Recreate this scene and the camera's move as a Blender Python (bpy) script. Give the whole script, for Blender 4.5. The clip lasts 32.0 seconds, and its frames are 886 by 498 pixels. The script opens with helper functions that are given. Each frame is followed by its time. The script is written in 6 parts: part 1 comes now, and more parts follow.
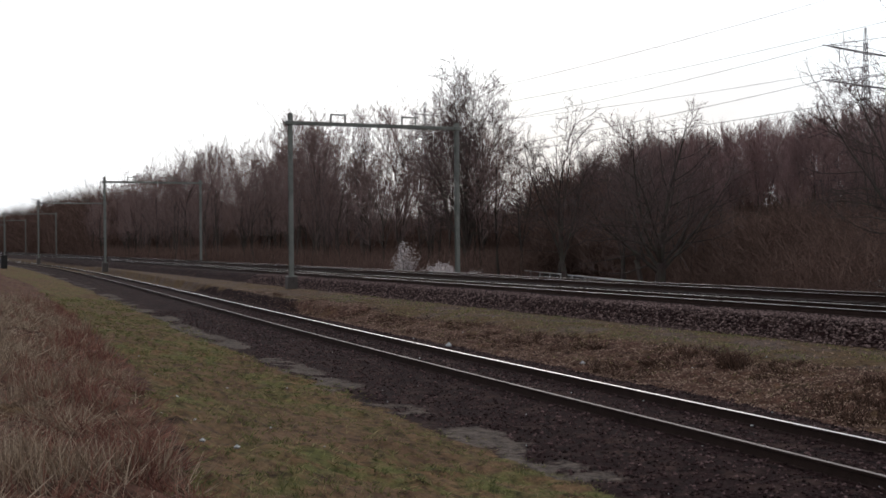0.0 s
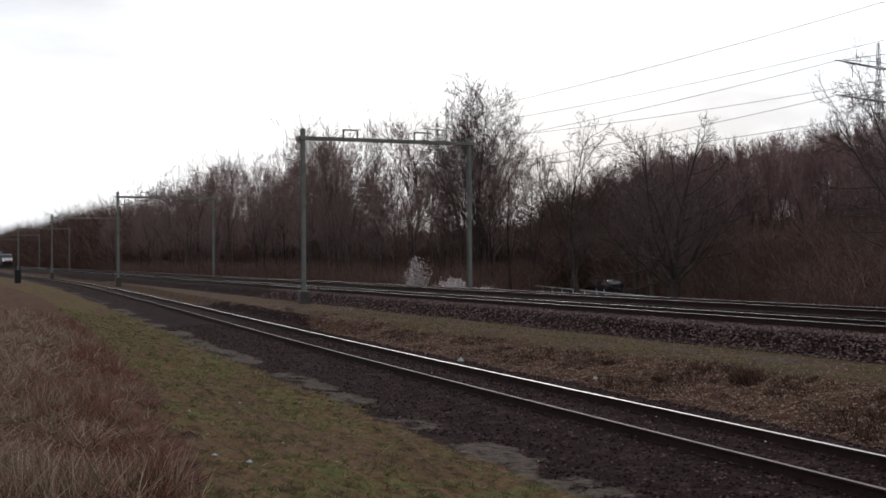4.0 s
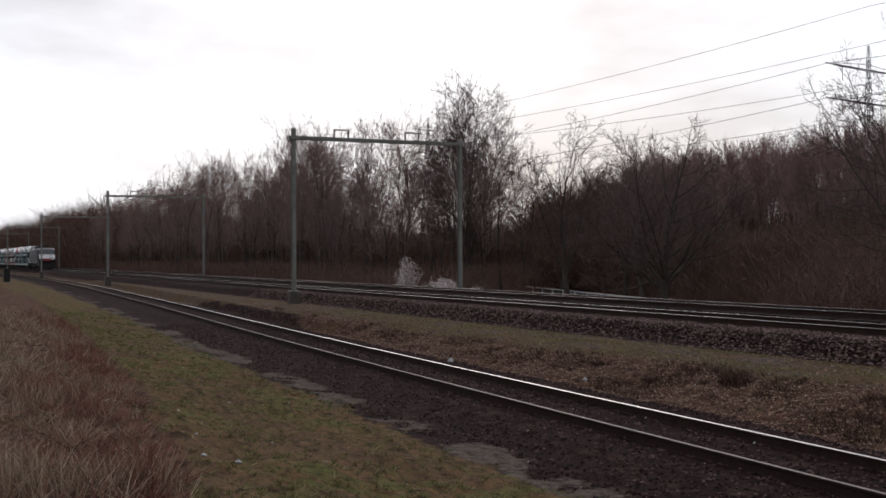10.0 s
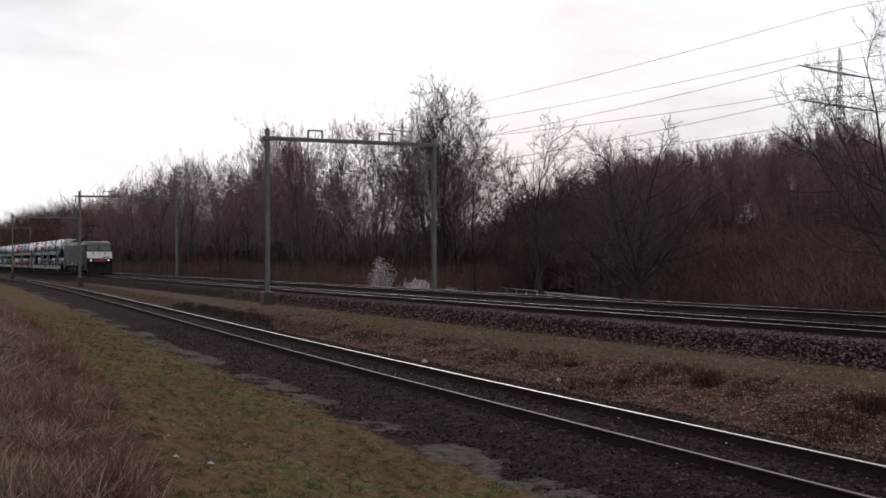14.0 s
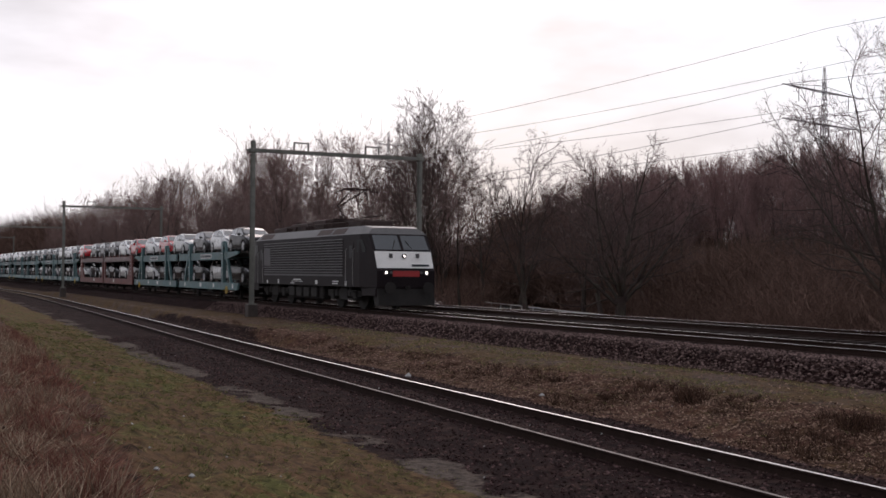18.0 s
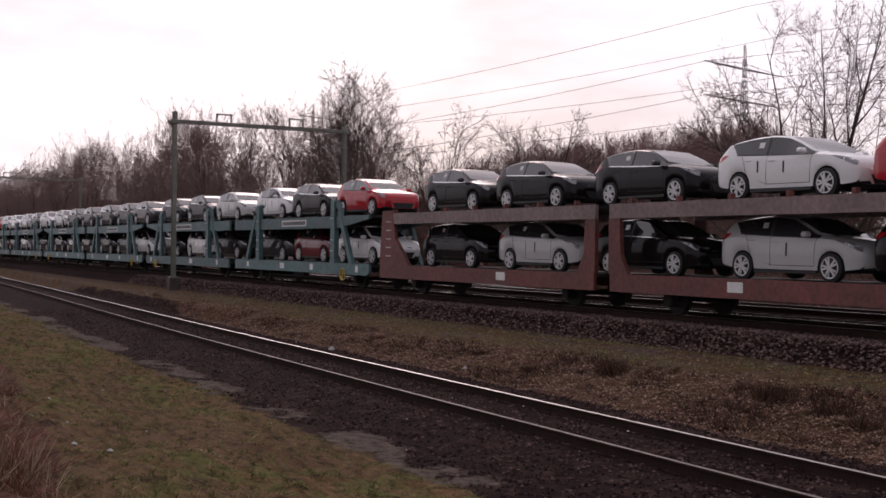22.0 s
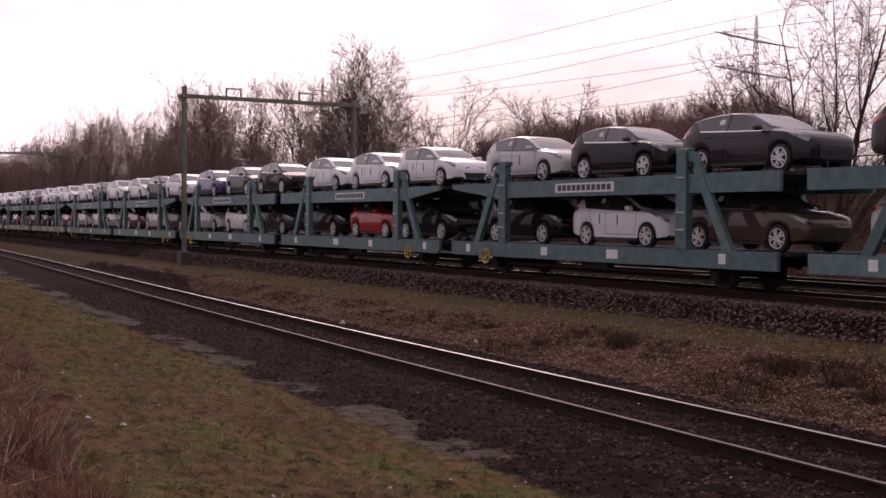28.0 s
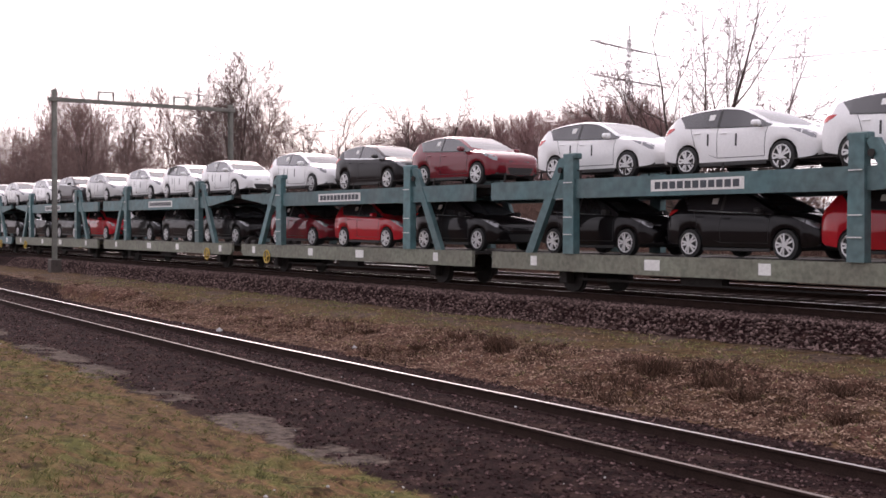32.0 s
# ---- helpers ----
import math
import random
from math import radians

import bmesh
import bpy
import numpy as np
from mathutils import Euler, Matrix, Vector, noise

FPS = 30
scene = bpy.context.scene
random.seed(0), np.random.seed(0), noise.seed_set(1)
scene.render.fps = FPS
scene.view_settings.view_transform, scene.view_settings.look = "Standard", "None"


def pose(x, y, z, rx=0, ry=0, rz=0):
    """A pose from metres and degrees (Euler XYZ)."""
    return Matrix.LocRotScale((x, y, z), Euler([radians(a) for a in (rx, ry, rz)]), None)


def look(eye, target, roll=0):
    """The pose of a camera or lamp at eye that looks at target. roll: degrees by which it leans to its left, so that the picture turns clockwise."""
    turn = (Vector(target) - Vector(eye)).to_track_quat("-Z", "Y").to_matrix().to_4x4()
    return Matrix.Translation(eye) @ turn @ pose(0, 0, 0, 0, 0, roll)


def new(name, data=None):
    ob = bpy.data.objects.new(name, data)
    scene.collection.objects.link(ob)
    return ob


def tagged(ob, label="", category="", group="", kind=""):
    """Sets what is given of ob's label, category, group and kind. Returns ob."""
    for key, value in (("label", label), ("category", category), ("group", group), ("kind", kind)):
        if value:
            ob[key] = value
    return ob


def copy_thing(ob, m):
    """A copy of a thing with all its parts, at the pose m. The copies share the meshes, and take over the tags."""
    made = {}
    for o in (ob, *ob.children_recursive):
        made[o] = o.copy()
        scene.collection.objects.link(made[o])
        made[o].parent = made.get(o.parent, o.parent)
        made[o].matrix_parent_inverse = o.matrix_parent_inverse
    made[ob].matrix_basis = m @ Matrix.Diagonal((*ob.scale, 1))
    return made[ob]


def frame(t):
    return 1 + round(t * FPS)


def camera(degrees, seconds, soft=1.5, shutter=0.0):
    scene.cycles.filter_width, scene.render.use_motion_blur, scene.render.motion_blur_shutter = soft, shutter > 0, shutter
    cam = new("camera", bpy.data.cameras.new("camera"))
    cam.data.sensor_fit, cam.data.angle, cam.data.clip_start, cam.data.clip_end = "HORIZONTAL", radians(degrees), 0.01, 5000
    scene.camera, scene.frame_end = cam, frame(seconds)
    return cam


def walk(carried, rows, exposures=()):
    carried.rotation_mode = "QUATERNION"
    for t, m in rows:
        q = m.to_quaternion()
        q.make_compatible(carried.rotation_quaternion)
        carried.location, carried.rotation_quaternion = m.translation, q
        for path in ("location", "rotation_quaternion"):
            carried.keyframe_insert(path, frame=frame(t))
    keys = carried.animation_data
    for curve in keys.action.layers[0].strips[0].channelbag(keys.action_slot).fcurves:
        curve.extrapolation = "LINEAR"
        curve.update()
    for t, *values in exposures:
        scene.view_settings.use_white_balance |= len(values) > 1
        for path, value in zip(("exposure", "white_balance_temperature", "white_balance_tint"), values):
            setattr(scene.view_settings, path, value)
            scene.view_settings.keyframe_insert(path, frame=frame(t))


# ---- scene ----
# ==camera
EXPOSURES = [(0, 0.15, 6500, 17), (3, 0.07, 6510, 18), (6, -0.06, 6540, 18), (12, -0.10, 6640, 22), (19, -0.08, 6800, 27), (23, -0.06, 7150, 39), (25, 0.03, 7320, 45), (28, 0.0, 7400, 47), (29, 0.25, 7300, 45), (30, 0.68, 7150, 40), (32, 1.03, 7050, 35)]
cam = camera(40.46, 32.0, soft=1.6)


def view(yaw, pitch, roll):
    """The pose of a camera held at arm's length by someone who turns on the spot; degrees."""
    a, b = radians(yaw), radians(pitch)
    eye = Vector((-0.358 * math.sin(a), 0.358 * math.cos(a), 1.611))
    way = Vector((-math.sin(a) * math.cos(b), math.cos(a) * math.cos(b), math.sin(b)))
    return look(eye, eye + way, roll)


VIEWS = [
    (0.0, 65.63, -0.28, -0.45),
    (0.5, 65.52, -0.21, -0.51),
    (1.0, 65.46, 0.01, -0.56),
    (1.5, 65.46, 0.22, -0.50),
    (2.0, 65.57, 0.41, -0.49),
    (2.5, 65.48, 0.37, -0.44),
    (3.0, 65.85, 0.32, -0.44),
    (3.5, 66.29, 0.56, -0.45),
    (5.5, 65.67, -0.16, -0.23),
    (6.0, 65.75, -0.11, -0.29),
    (6.5, 65.60, -0.20, -0.36),
    (7.0, 65.75, -0.08, -0.24),
    (7.5, 66.04, 0.06, -0.28),
    (8.0, 65.84, -0.01, -0.32),
    (8.5, 65.63, -0.12, -0.30),
    (9.0, 65.73, 0.17, -0.38),
    (9.5, 65.66, 0.42, -0.21),
    (10.0, 65.75, 0.46, -0.17),
    (10.5, 65.68, 0.74, -0.19),
    (11.0, 65.36, 0.78, -0.07),
    (11.5, 65.12, 0.71, -0.03),
    (12.0, 64.95, 0.66, -0.08),
    (12.5, 64.93, 0.67, -0.07),
    (13.0, 64.76, 0.58, -0.10),
    (13.5, 64.68, 0.56, -0.13),
    (14.0, 64.52, 0.50, -0.14),
    (14.5, 64.42, 0.42, -0.05),
    (16.5, 64.20, 0.93, 0.21),
    (17.0, 64.04, 1.09, 0.25),
    (17.5, 64.01, 1.18, 0.37),
    (18.0, 63.81, 1.17, 0.46),
    (18.5, 63.56, 1.02, 0.55),
    (19.0, 62.62, 0.51, 0.67),
    (19.5, 61.55, 0.14, 0.67),
    (20.0, 61.24, -0.07, 0.66),
    (20.5, 60.74, -0.30, 0.56),
    (21.0, 60.52, -0.10, 0.68),
    (21.5, 60.28, 0.05, 0.73),
    (22.0, 60.22, -0.06, 0.63),
    (22.5, 60.34, -0.38, 0.50),
    (23.0, 61.12, -0.52, 0.49),
    (23.5, 62.78, -0.14, 0.32),
    (24.0, 64.20, -0.08, 0.28),
    (24.5, 64.91, 0.03, 0.27),
    (25.0, 65.27, -0.17, 0.32),
    (25.5, 66.02, -0.27, 0.37),
    (27.5, 64.73, -1.36, 0.51),
    (28.0, 60.70, -1.32, 0.40),
    (28.5, 56.56, -1.26, 0.19),
    (29.0, 52.86, -1.58, 0.03),
    (29.5, 51.34, -1.77, 0.05),
    (30.0, 51.28, -1.62, -0.13),
    (30.5, 51.43, -1.47, 0.07),
    (31.0, 51.68, -1.31, -0.06),
    (31.5, 53.28, -1.15, -0.01),
    (32.0, 54.98, -1.03, 0.20),
]
walk(cam, [(t, view(a, b, c)) for t, a, b, c in VIEWS], exposures=EXPOSURES)
# ==end camera

# ---- world and light ----
SUN_AZ, SUN_EL = 64.0, 30.0  # degrees to the left of +y, and above the horizon
world = bpy.data.worlds.new("overcast")
scene.world = world
world.use_nodes = True
wn, wl = world.node_tree.nodes, world.node_tree.links
wn.clear()
sky = wn.new("ShaderNodeTexSky")
sky.sky_type, sky.sun_disc = "NISHITA", False
sky.sun_elevation, sky.sun_rotation = radians(SUN_EL), radians(-SUN_AZ)
sky.air_density, sky.dust_density = 1.0, 3.0
coord = wn.new("ShaderNodeTexCoord")
stretch = wn.new("ShaderNodeMapping")
stretch.inputs["Scale"].default_value = (1.0, 1.0, 3.2)
clouds = wn.new("ShaderNodeTexNoise")
clouds.inputs["Scale"].default_value, clouds.inputs["Detail"].default_value = 2.6, 5.0
clouds.inputs["Roughness"].default_value = 0.55
bands = wn.new("ShaderNodeMapRange")
bands.inputs["From Min"].default_value, bands.inputs["From Max"].default_value = 0.38, 0.60
bands.inputs["To Min"].default_value, bands.inputs["To Max"].default_value = 0.70, 1.12
sunward = wn.new("ShaderNodeVectorMath")
sunward.operation = "DOT_PRODUCT"
sunward.inputs[1].default_value = (-math.sin(radians(SUN_AZ)) * math.cos(radians(SUN_EL)), math.cos(radians(SUN_AZ)) * math.cos(radians(SUN_EL)), math.sin(radians(SUN_EL)))
glow = wn.new("ShaderNodeMapRange")
glow.interpolation_type = "SMOOTHSTEP"
glow.inputs["From Min"].default_value, glow.inputs["From Max"].default_value = 0.2, 1.0
glow.inputs["To Min"].default_value, glow.inputs["To Max"].default_value = 0.66, 1.12
level = wn.new("ShaderNodeMath")
level.operation = "MULTIPLY"
white = wn.new("ShaderNodeMix")
white.data_type, white.blend_type = "RGBA", "MULTIPLY"
white.inputs["Factor"].default_value = 1.0
white.inputs["A"].default_value = (0.862, 0.975, 1.02, 1)
veil = wn.new("ShaderNodeMix")
veil.data_type = "RGBA"
veil.inputs["Factor"].default_value = 0.86
thin = wn.new("ShaderNodeMix")
thin.data_type, thin.blend_type = "RGBA", "MULTIPLY"
thin.inputs["Factor"].default_value = 1.0
thin.inputs["B"].default_value = (0.10, 0.10, 0.10, 1)
back = wn.new("ShaderNodeBackground")
back.inputs["Strength"].default_value = 1.0
wout = wn.new("ShaderNodeOutputWorld")
wl.new(coord.outputs["Generated"], stretch.inputs["Vector"])
wl.new(stretch.outputs["Vector"], clouds.inputs["Vector"])
wl.new(clouds.outputs["Fac"], bands.inputs["Value"])
wl.new(coord.outputs["Generated"], sunward.inputs[0])
wl.new(sunward.outputs["Value"], glow.inputs["Value"])
wl.new(bands.outputs["Result"], level.inputs[0])
wl.new(glow.outputs["Result"], level.inputs[1])
wl.new(level.outputs["Value"], white.inputs["B"])
wl.new(sky.outputs["Color"], thin.inputs["A"])
wl.new(thin.outputs["Result"], veil.inputs["A"])
wl.new(white.outputs["Result"], veil.inputs["B"])
wl.new(veil.outputs["Result"], back.inputs["Color"])
wl.new(back.outputs["Background"], wout.inputs["Surface"])

sun = new("sun", bpy.data.lights.new("sun", "SUN"))
sun.data.energy, sun.data.angle, sun.data.color = 0.5, radians(18), (1.0, 0.95, 0.88)
sun.matrix_world = look((0, 0, 80), (80 * math.sin(radians(SUN_AZ)), -80 * math.cos(radians(SUN_AZ)), 80 - 80 * math.tan(radians(SUN_EL))))


# ---- materials ----
def material(name, colour, rough=0.7, metal=0.0, vary=0.25, scale=6.0, fine=60.0, bump=0.0, coat=0.0, spread=0.0, tint=None, spec=0.5):
    """A surface with variation at two scales. spread: how far whole objects differ; tint: the colour of its stains."""
    m = bpy.data.materials.new(name)
    m.use_nodes = True
    n, l = m.node_tree.nodes, m.node_tree.links
    b = n["Principled BSDF"]
    b.inputs["Roughness"].default_value, b.inputs["Metallic"].default_value = rough, metal
    b.inputs["Coat Weight"].default_value = coat
    b.inputs["Coat Roughness"].default_value = 0.06
    b.inputs["Specular IOR Level"].default_value = spec
    tc = n.new("ShaderNodeTexCoord")
    big, small = n.new("ShaderNodeTexNoise"), n.new("ShaderNodeTexNoise")
    big.inputs["Scale"].default_value, big.inputs["Detail"].default_value = scale, 4.0
    small.inputs["Scale"].default_value, small.inputs["Detail"].default_value = fine, 3.0
    l.new(tc.outputs["Object"], big.inputs["Vector"])
    l.new(tc.outputs["Object"], small.inputs["Vector"])
    stain = n.new("ShaderNodeMix")
    stain.data_type = "RGBA"
    c = Vector(colour)
    t = Vector(tint) if tint else c * 0.55
    stain.inputs["A"].default_value, stain.inputs["B"].default_value = (*c, 1), (*t, 1)
    ramp = n.new("ShaderNodeMapRange")
    ramp.inputs["From Min"].default_value, ramp.inputs["From Max"].default_value = 0.38, 0.72
    ramp.inputs["To Max"].default_value = min(1.0, vary * 2)
    l.new(big.outputs["Fac"], ramp.inputs["Value"])
    l.new(ramp.outputs["Result"], stain.inputs["Factor"])
    grain = n.new("ShaderNodeMapRange")
    grain.inputs["From Min"].default_value, grain.inputs["From Max"].default_value = 0.3, 0.7
    grain.inputs["To Min"].default_value, grain.inputs["To Max"].default_value = 1 - vary * 0.8, 1 + vary * 0.8
    l.new(small.outputs["Fac"], grain.inputs["Value"])
    value = n.new("ShaderNodeHueSaturation")
    l.new(stain.outputs["Result"], value.inputs["Color"])
    if spread:
        info = n.new("ShaderNodeObjectInfo")
        each = n.new("ShaderNodeMapRange")
        each.inputs["To Min"].default_value, each.inputs["To Max"].default_value = 1 - spread, 1 + spread
        l.new(info.outputs["Random"], each.inputs["Value"])
        mul = n.new("ShaderNodeMath")
        mul.operation = "MULTIPLY"
        l.new(each.outputs["Result"], mul.inputs[0])
        l.new(grain.outputs["Result"], mul.inputs[1])
        l.new(mul.outputs["Value"], value.inputs["Value"])
    else:
        l.new(grain.outputs["Result"], value.inputs["Value"])
    l.new(value.outputs["Color"], b.inputs["Base Color"])
    if bump:
        relief = n.new("ShaderNodeBump")
        relief.inputs["Strength"].default_value, relief.inputs["Distance"].default_value = 0.6, bump
        l.new(small.outputs["Fac"], relief.inputs["Height"])
        l.new(relief.outputs["Normal"], b.inputs["Normal"])
    return m


def islands(name, dark, light, rough=0.9, extra=None):
    """For joined pieces: each island takes its own colour between two or three."""
    m = bpy.data.materials.new(name)
    m.use_nodes = True
    n, l = m.node_tree.nodes, m.node_tree.links
    b = n["Principled BSDF"]
    b.inputs["Roughness"].default_value = rough
    b.inputs["Specular IOR Level"].default_value = 0.08
    g, r = n.new("ShaderNodeNewGeometry"), n.new("ShaderNodeValToRGB")
    purple = lambda c: (c[0] * 1.03, c[1] * 0.88, c[2] * 0.87, 1)
    r.color_ramp.elements[0].color, r.color_ramp.elements[1].color = purple(dark), purple(light)
    if extra:
        e = r.color_ramp.elements.new(0.55)
        e.color = purple(extra)
    l.new(g.outputs["Random Per Island"], r.inputs["Fac"])
    l.new(r.outputs["Color"], b.inputs["Base Color"])
    return m


RAIL_HEAD = material("polished_rail_head", (0.50, 0.46, 0.46), 0.34, 1.0, 0.1, 3, 40)
RAIL_SIDE = material("rusty_rail_side", (0.040, 0.024, 0.020), 0.9, 0.0, 0.35, 4, 60, 0.002, spec=0.08)
SLEEPER_WOOD = material("tarred_sleeper_wood", (0.026, 0.018, 0.016), 0.85, 0, 0.4, 3, 30, 0.004, spread=0.3, spec=0.12)
# siding heads: the near one darker and non-metallic, the far one pale metal
DULL_HEAD = material("dull_rusting_rail_head", (0.17, 0.13, 0.115), 0.6, 0.0, 0.3, 3, 40, spec=0.25)
SHINY_HEAD = material("worn_siding_rail_head", (0.54, 0.51, 0.50), 0.36, 1.0, 0.1, 3, 40)
SLEEPER_CONCRETE = material("dirty_sleeper_concrete", (0.055, 0.042, 0.038), 0.95, 0, 0.4, 3, 40, 0.003, spread=0.25, spec=0.08)
MAST_STEEL = material("weathered_green_grey_steel", (0.20, 0.20, 0.175), 0.65, 0.0, 0.35, 2, 30, 0.001)
CONCRETE = material("mossy_concrete", (0.085, 0.068, 0.060), 0.9, 0, 0.4, 3, 40, 0.004)
BARK = material("dark_bark", (0.070, 0.050, 0.046), 0.95, 0, 0.45, 2, 20, 0.01, spread=0.3, tint=(0.09, 0.085, 0.065), spec=0.1)


from functools import lru_cache


# ---- building helpers ----
class Geo:
    """Collects vertices and faces, and makes a mesh of them."""

    def __init__(self):
        self.v, self.f, self.m = [], [], []

    def add(self, verts, faces, slot=0):
        k = len(self.v)
        self.v.extend(tuple(p) for p in verts)
        self.f.extend(tuple(i + k for i in q) for q in faces)
        self.m.extend([slot] * len(faces))
        return self

    def box(self, x0, x1, y0, y1, z0, z1, slot=0, bevel=0.0):
        if bevel <= 0:
            p = [(x, y, z) for z in (z0, z1) for x, y in ((x0, y0), (x1, y0), (x1, y1), (x0, y1))]
            return self.add(p, [(0, 3, 2, 1), (4, 5, 6, 7), (0, 1, 5, 4), (1, 2, 6, 5), (2, 3, 7, 6), (3, 0, 4, 7)], slot)
        c = bevel
        ring = [(x0 + c, y0), (x1 - c, y0), (x1, y0 + c), (x1, y1 - c), (x1 - c, y1), (x0 + c, y1), (x0, y1 - c), (x0, y0 + c)]
        inner = [(min(max(x, x0 + c), x1 - c), min(max(y, y0 + c), y1 - c)) for x, y in ring]
        p = [(*q, z0) for q in inner] + [(*q, z0 + c) for q in ring] + [(*q, z1 - c) for q in ring] + [(*q, z1) for q in inner]
        f = [tuple(range(7, -1, -1)), tuple(range(24, 32))]
        for r in range(3):
            f += [(r * 8 + i, r * 8 + (i + 1) % 8, r * 8 + 8 + (i + 1) % 8, r * 8 + 8 + i) for i in range(8)]
        return self.add(p, f, slot)

    def prism(self, poly, axis, a, b, slot=0):
        """A polygon in the plane across the axis, drawn out from a to b along it."""
        order = {"x": lambda u, w, s: (s, u, w), "y": lambda u, w, s: (u, s, w), "z": lambda u, w, s: (u, w, s)}[axis]
        n = len(poly)
        p = [order(u, w, a) for u, w in poly] + [order(u, w, b) for u, w in poly]
        return self.add(p, [tuple(range(n - 1, -1, -1)), tuple(range(n, 2 * n))] + [(i, (i + 1) % n, n + (i + 1) % n, n + i) for i in range(n)], slot)

    def bar(self, p, q, w, h=None, slot=0):
        """A square bar from p to q."""
        return self.tube([p, q], [w / 2 * 1.414, (h or w) / 2 * 1.414], 4, slot, 0.785398)

    def tube(self, pts, radii, sides=6, slot=0, turn=0.0, caps=True):
        pts = [Vector(p) for p in pts]
        if not isinstance(radii, (list, tuple)):
            radii = [radii] * len(pts)
        k, n = [], len(pts)
        rings = []
        for i, p in enumerate(pts):
            d = (pts[min(i + 1, n - 1)] - pts[max(i - 1, 0)]).normalized()
            s = d.cross(Vector((0, 0, 1)) if abs(d.z) < 0.95 else Vector((0, 1, 0))).normalized()
            u = s.cross(d)
            rings.append([p + radii[i] * (math.cos(a) * s + math.sin(a) * u) for a in (turn + 2 * math.pi * j / sides for j in range(sides))])
        f = [(i * sides + j, i * sides + (j + 1) % sides, (i + 1) * sides + (j + 1) % sides, (i + 1) * sides + j) for i in range(n - 1) for j in range(sides)]
        if caps:
            f += [tuple(range(sides - 1, -1, -1)), tuple(range((n - 1) * sides, n * sides))]
        return self.add([v for r in rings for v in r], f, slot)

    def disc(self, c, r, axis, a, b, sides=20, slot=0, r2=None):
        """A cylinder round c along an axis, from a to b along it."""
        n = {"x": 0, "y": 1, "z": 2}[axis]
        p = []
        for s, rr in ((a, r), (b, r if r2 is None else r2)):
            for j in range(sides):
                t = 2 * math.pi * j / sides
                q = [0.0, 0.0, 0.0]
                q[n], q[(n + 1) % 3], q[(n + 2) % 3] = s, math.cos(t) * rr, math.sin(t) * rr
                p.append((q[0] + c[0], q[1] + c[1], q[2] + c[2]))
        f = [tuple(range(sides - 1, -1, -1)), tuple(range(sides, 2 * sides))] + [(j, (j + 1) % sides, sides + (j + 1) % sides, sides + j) for j in range(sides)]
        return self.add(p, f, slot)

    def ring(self, c, r, thick, axis, sides=24, round_=6, slot=0):
        n = {"x": 0, "y": 1, "z": 2}[axis]
        p, f = [], []
        for j in range(sides):
            t = 2 * math.pi * j / sides
            for k in range(round_):
                a = 2 * math.pi * k / round_
                q = [0.0, 0.0, 0.0]
                rr = r + thick * math.cos(a)
                q[n], q[(n + 1) % 3], q[(n + 2) % 3] = thick * math.sin(a), math.cos(t) * rr, math.sin(t) * rr
                p.append((q[0] + c[0], q[1] + c[1], q[2] + c[2]))
                f.append((j * round_ + k, ((j + 1) % sides) * round_ + k, ((j + 1) % sides) * round_ + (k + 1) % round_, j * round_ + (k + 1) % round_))
        return self.add(p, f, slot)

    def mesh(self, name, *materials, smooth=False):
        me = bpy.data.meshes.new(name)
        me.from_pydata(self.v, [], self.f)
        for m in materials:
            me.materials.append(m)
        if len(materials) > 1:
            me.polygons.foreach_set("material_index", self.m)
        if smooth:
            me.polygons.foreach_set("use_smooth", [True] * len(self.f))
            me.set_sharp_from_angle(angle=radians(38))
        me.update()
        return me


def part(name, geo, mats, parent=None, label="", smooth=False):
    """Links a mesh as one object, under a thing or a part."""
    me = geo.mesh(name, *(mats if isinstance(mats, (list, tuple)) else (mats,)), smooth=smooth) if isinstance(geo, Geo) else geo
    ob = new(name, me)
    ob.parent = parent
    if label:
        tagged(ob, label)
    return ob


def thing(name, label, category, group="", kind="", at=None):
    ob = tagged(new(name), label, category, group, kind)
    if at is not None:
        ob.matrix_world = at
    return ob


def table(x, rows):
    """Smooth reading between the rows of a table, x rising."""
    if x <= rows[0][0]:
        return rows[0][1]
    for (a, p), (b, q) in zip(rows, rows[1:]):
        if x <= b:
            s = (x - a) / (b - a)
            return p + (q - p) * s
    return rows[-1][1]


# ---- the plan: the main line runs along x; its rail heads are at z = 0 ----
LINE = 21.0  # centre of the near main track
FAR_LINE = 25.0
BEND = [(-900, 3.4), (-600, 3.0), (-302, 2.35), (-238, 2.2), (-153, 1.5), (-104, 0.95), (-78, 0.58), (-67, 0.42), (-46, 0.22), (-30, 0.04), (-20, 0.0)]
SIDING_Z = -0.9
SIDING = [(-900, 17.9), (-250, 17.8), (-180, 17.7), (-142, 17.3), (-110, 16.0), (-72, 13.95), (-53, 12.75), (-43, 12.1), (-35, 11.6), (-29, 11.25), (-20, 10.85), (-10, 10.4), (20, 9.4), (300, 0)]


@lru_cache(maxsize=None)
def bend_at(k):
    return sum(table(k / 10 + d, BEND) for d in (-12, -6, 0, 6, 12)) / 5


@lru_cache(maxsize=None)
def siding_at(k):
    return sum(table(k / 10 + d, SIDING) for d in (-9, -4, 0, 4, 9)) / 5


def between(f, x):
    k = math.floor(x * 10)
    a, b = f(k), f(k + 1)
    return a + (b - a) * (x * 10 - k)


def bend(x):
    return between(bend_at, x)


def siding(x):
    return between(siding_at, x)


def smooth01(a, b, x):
    s = min(max((x - a) / (b - a), 0.0), 1.0)
    return s * s * (3 - 2 * s)


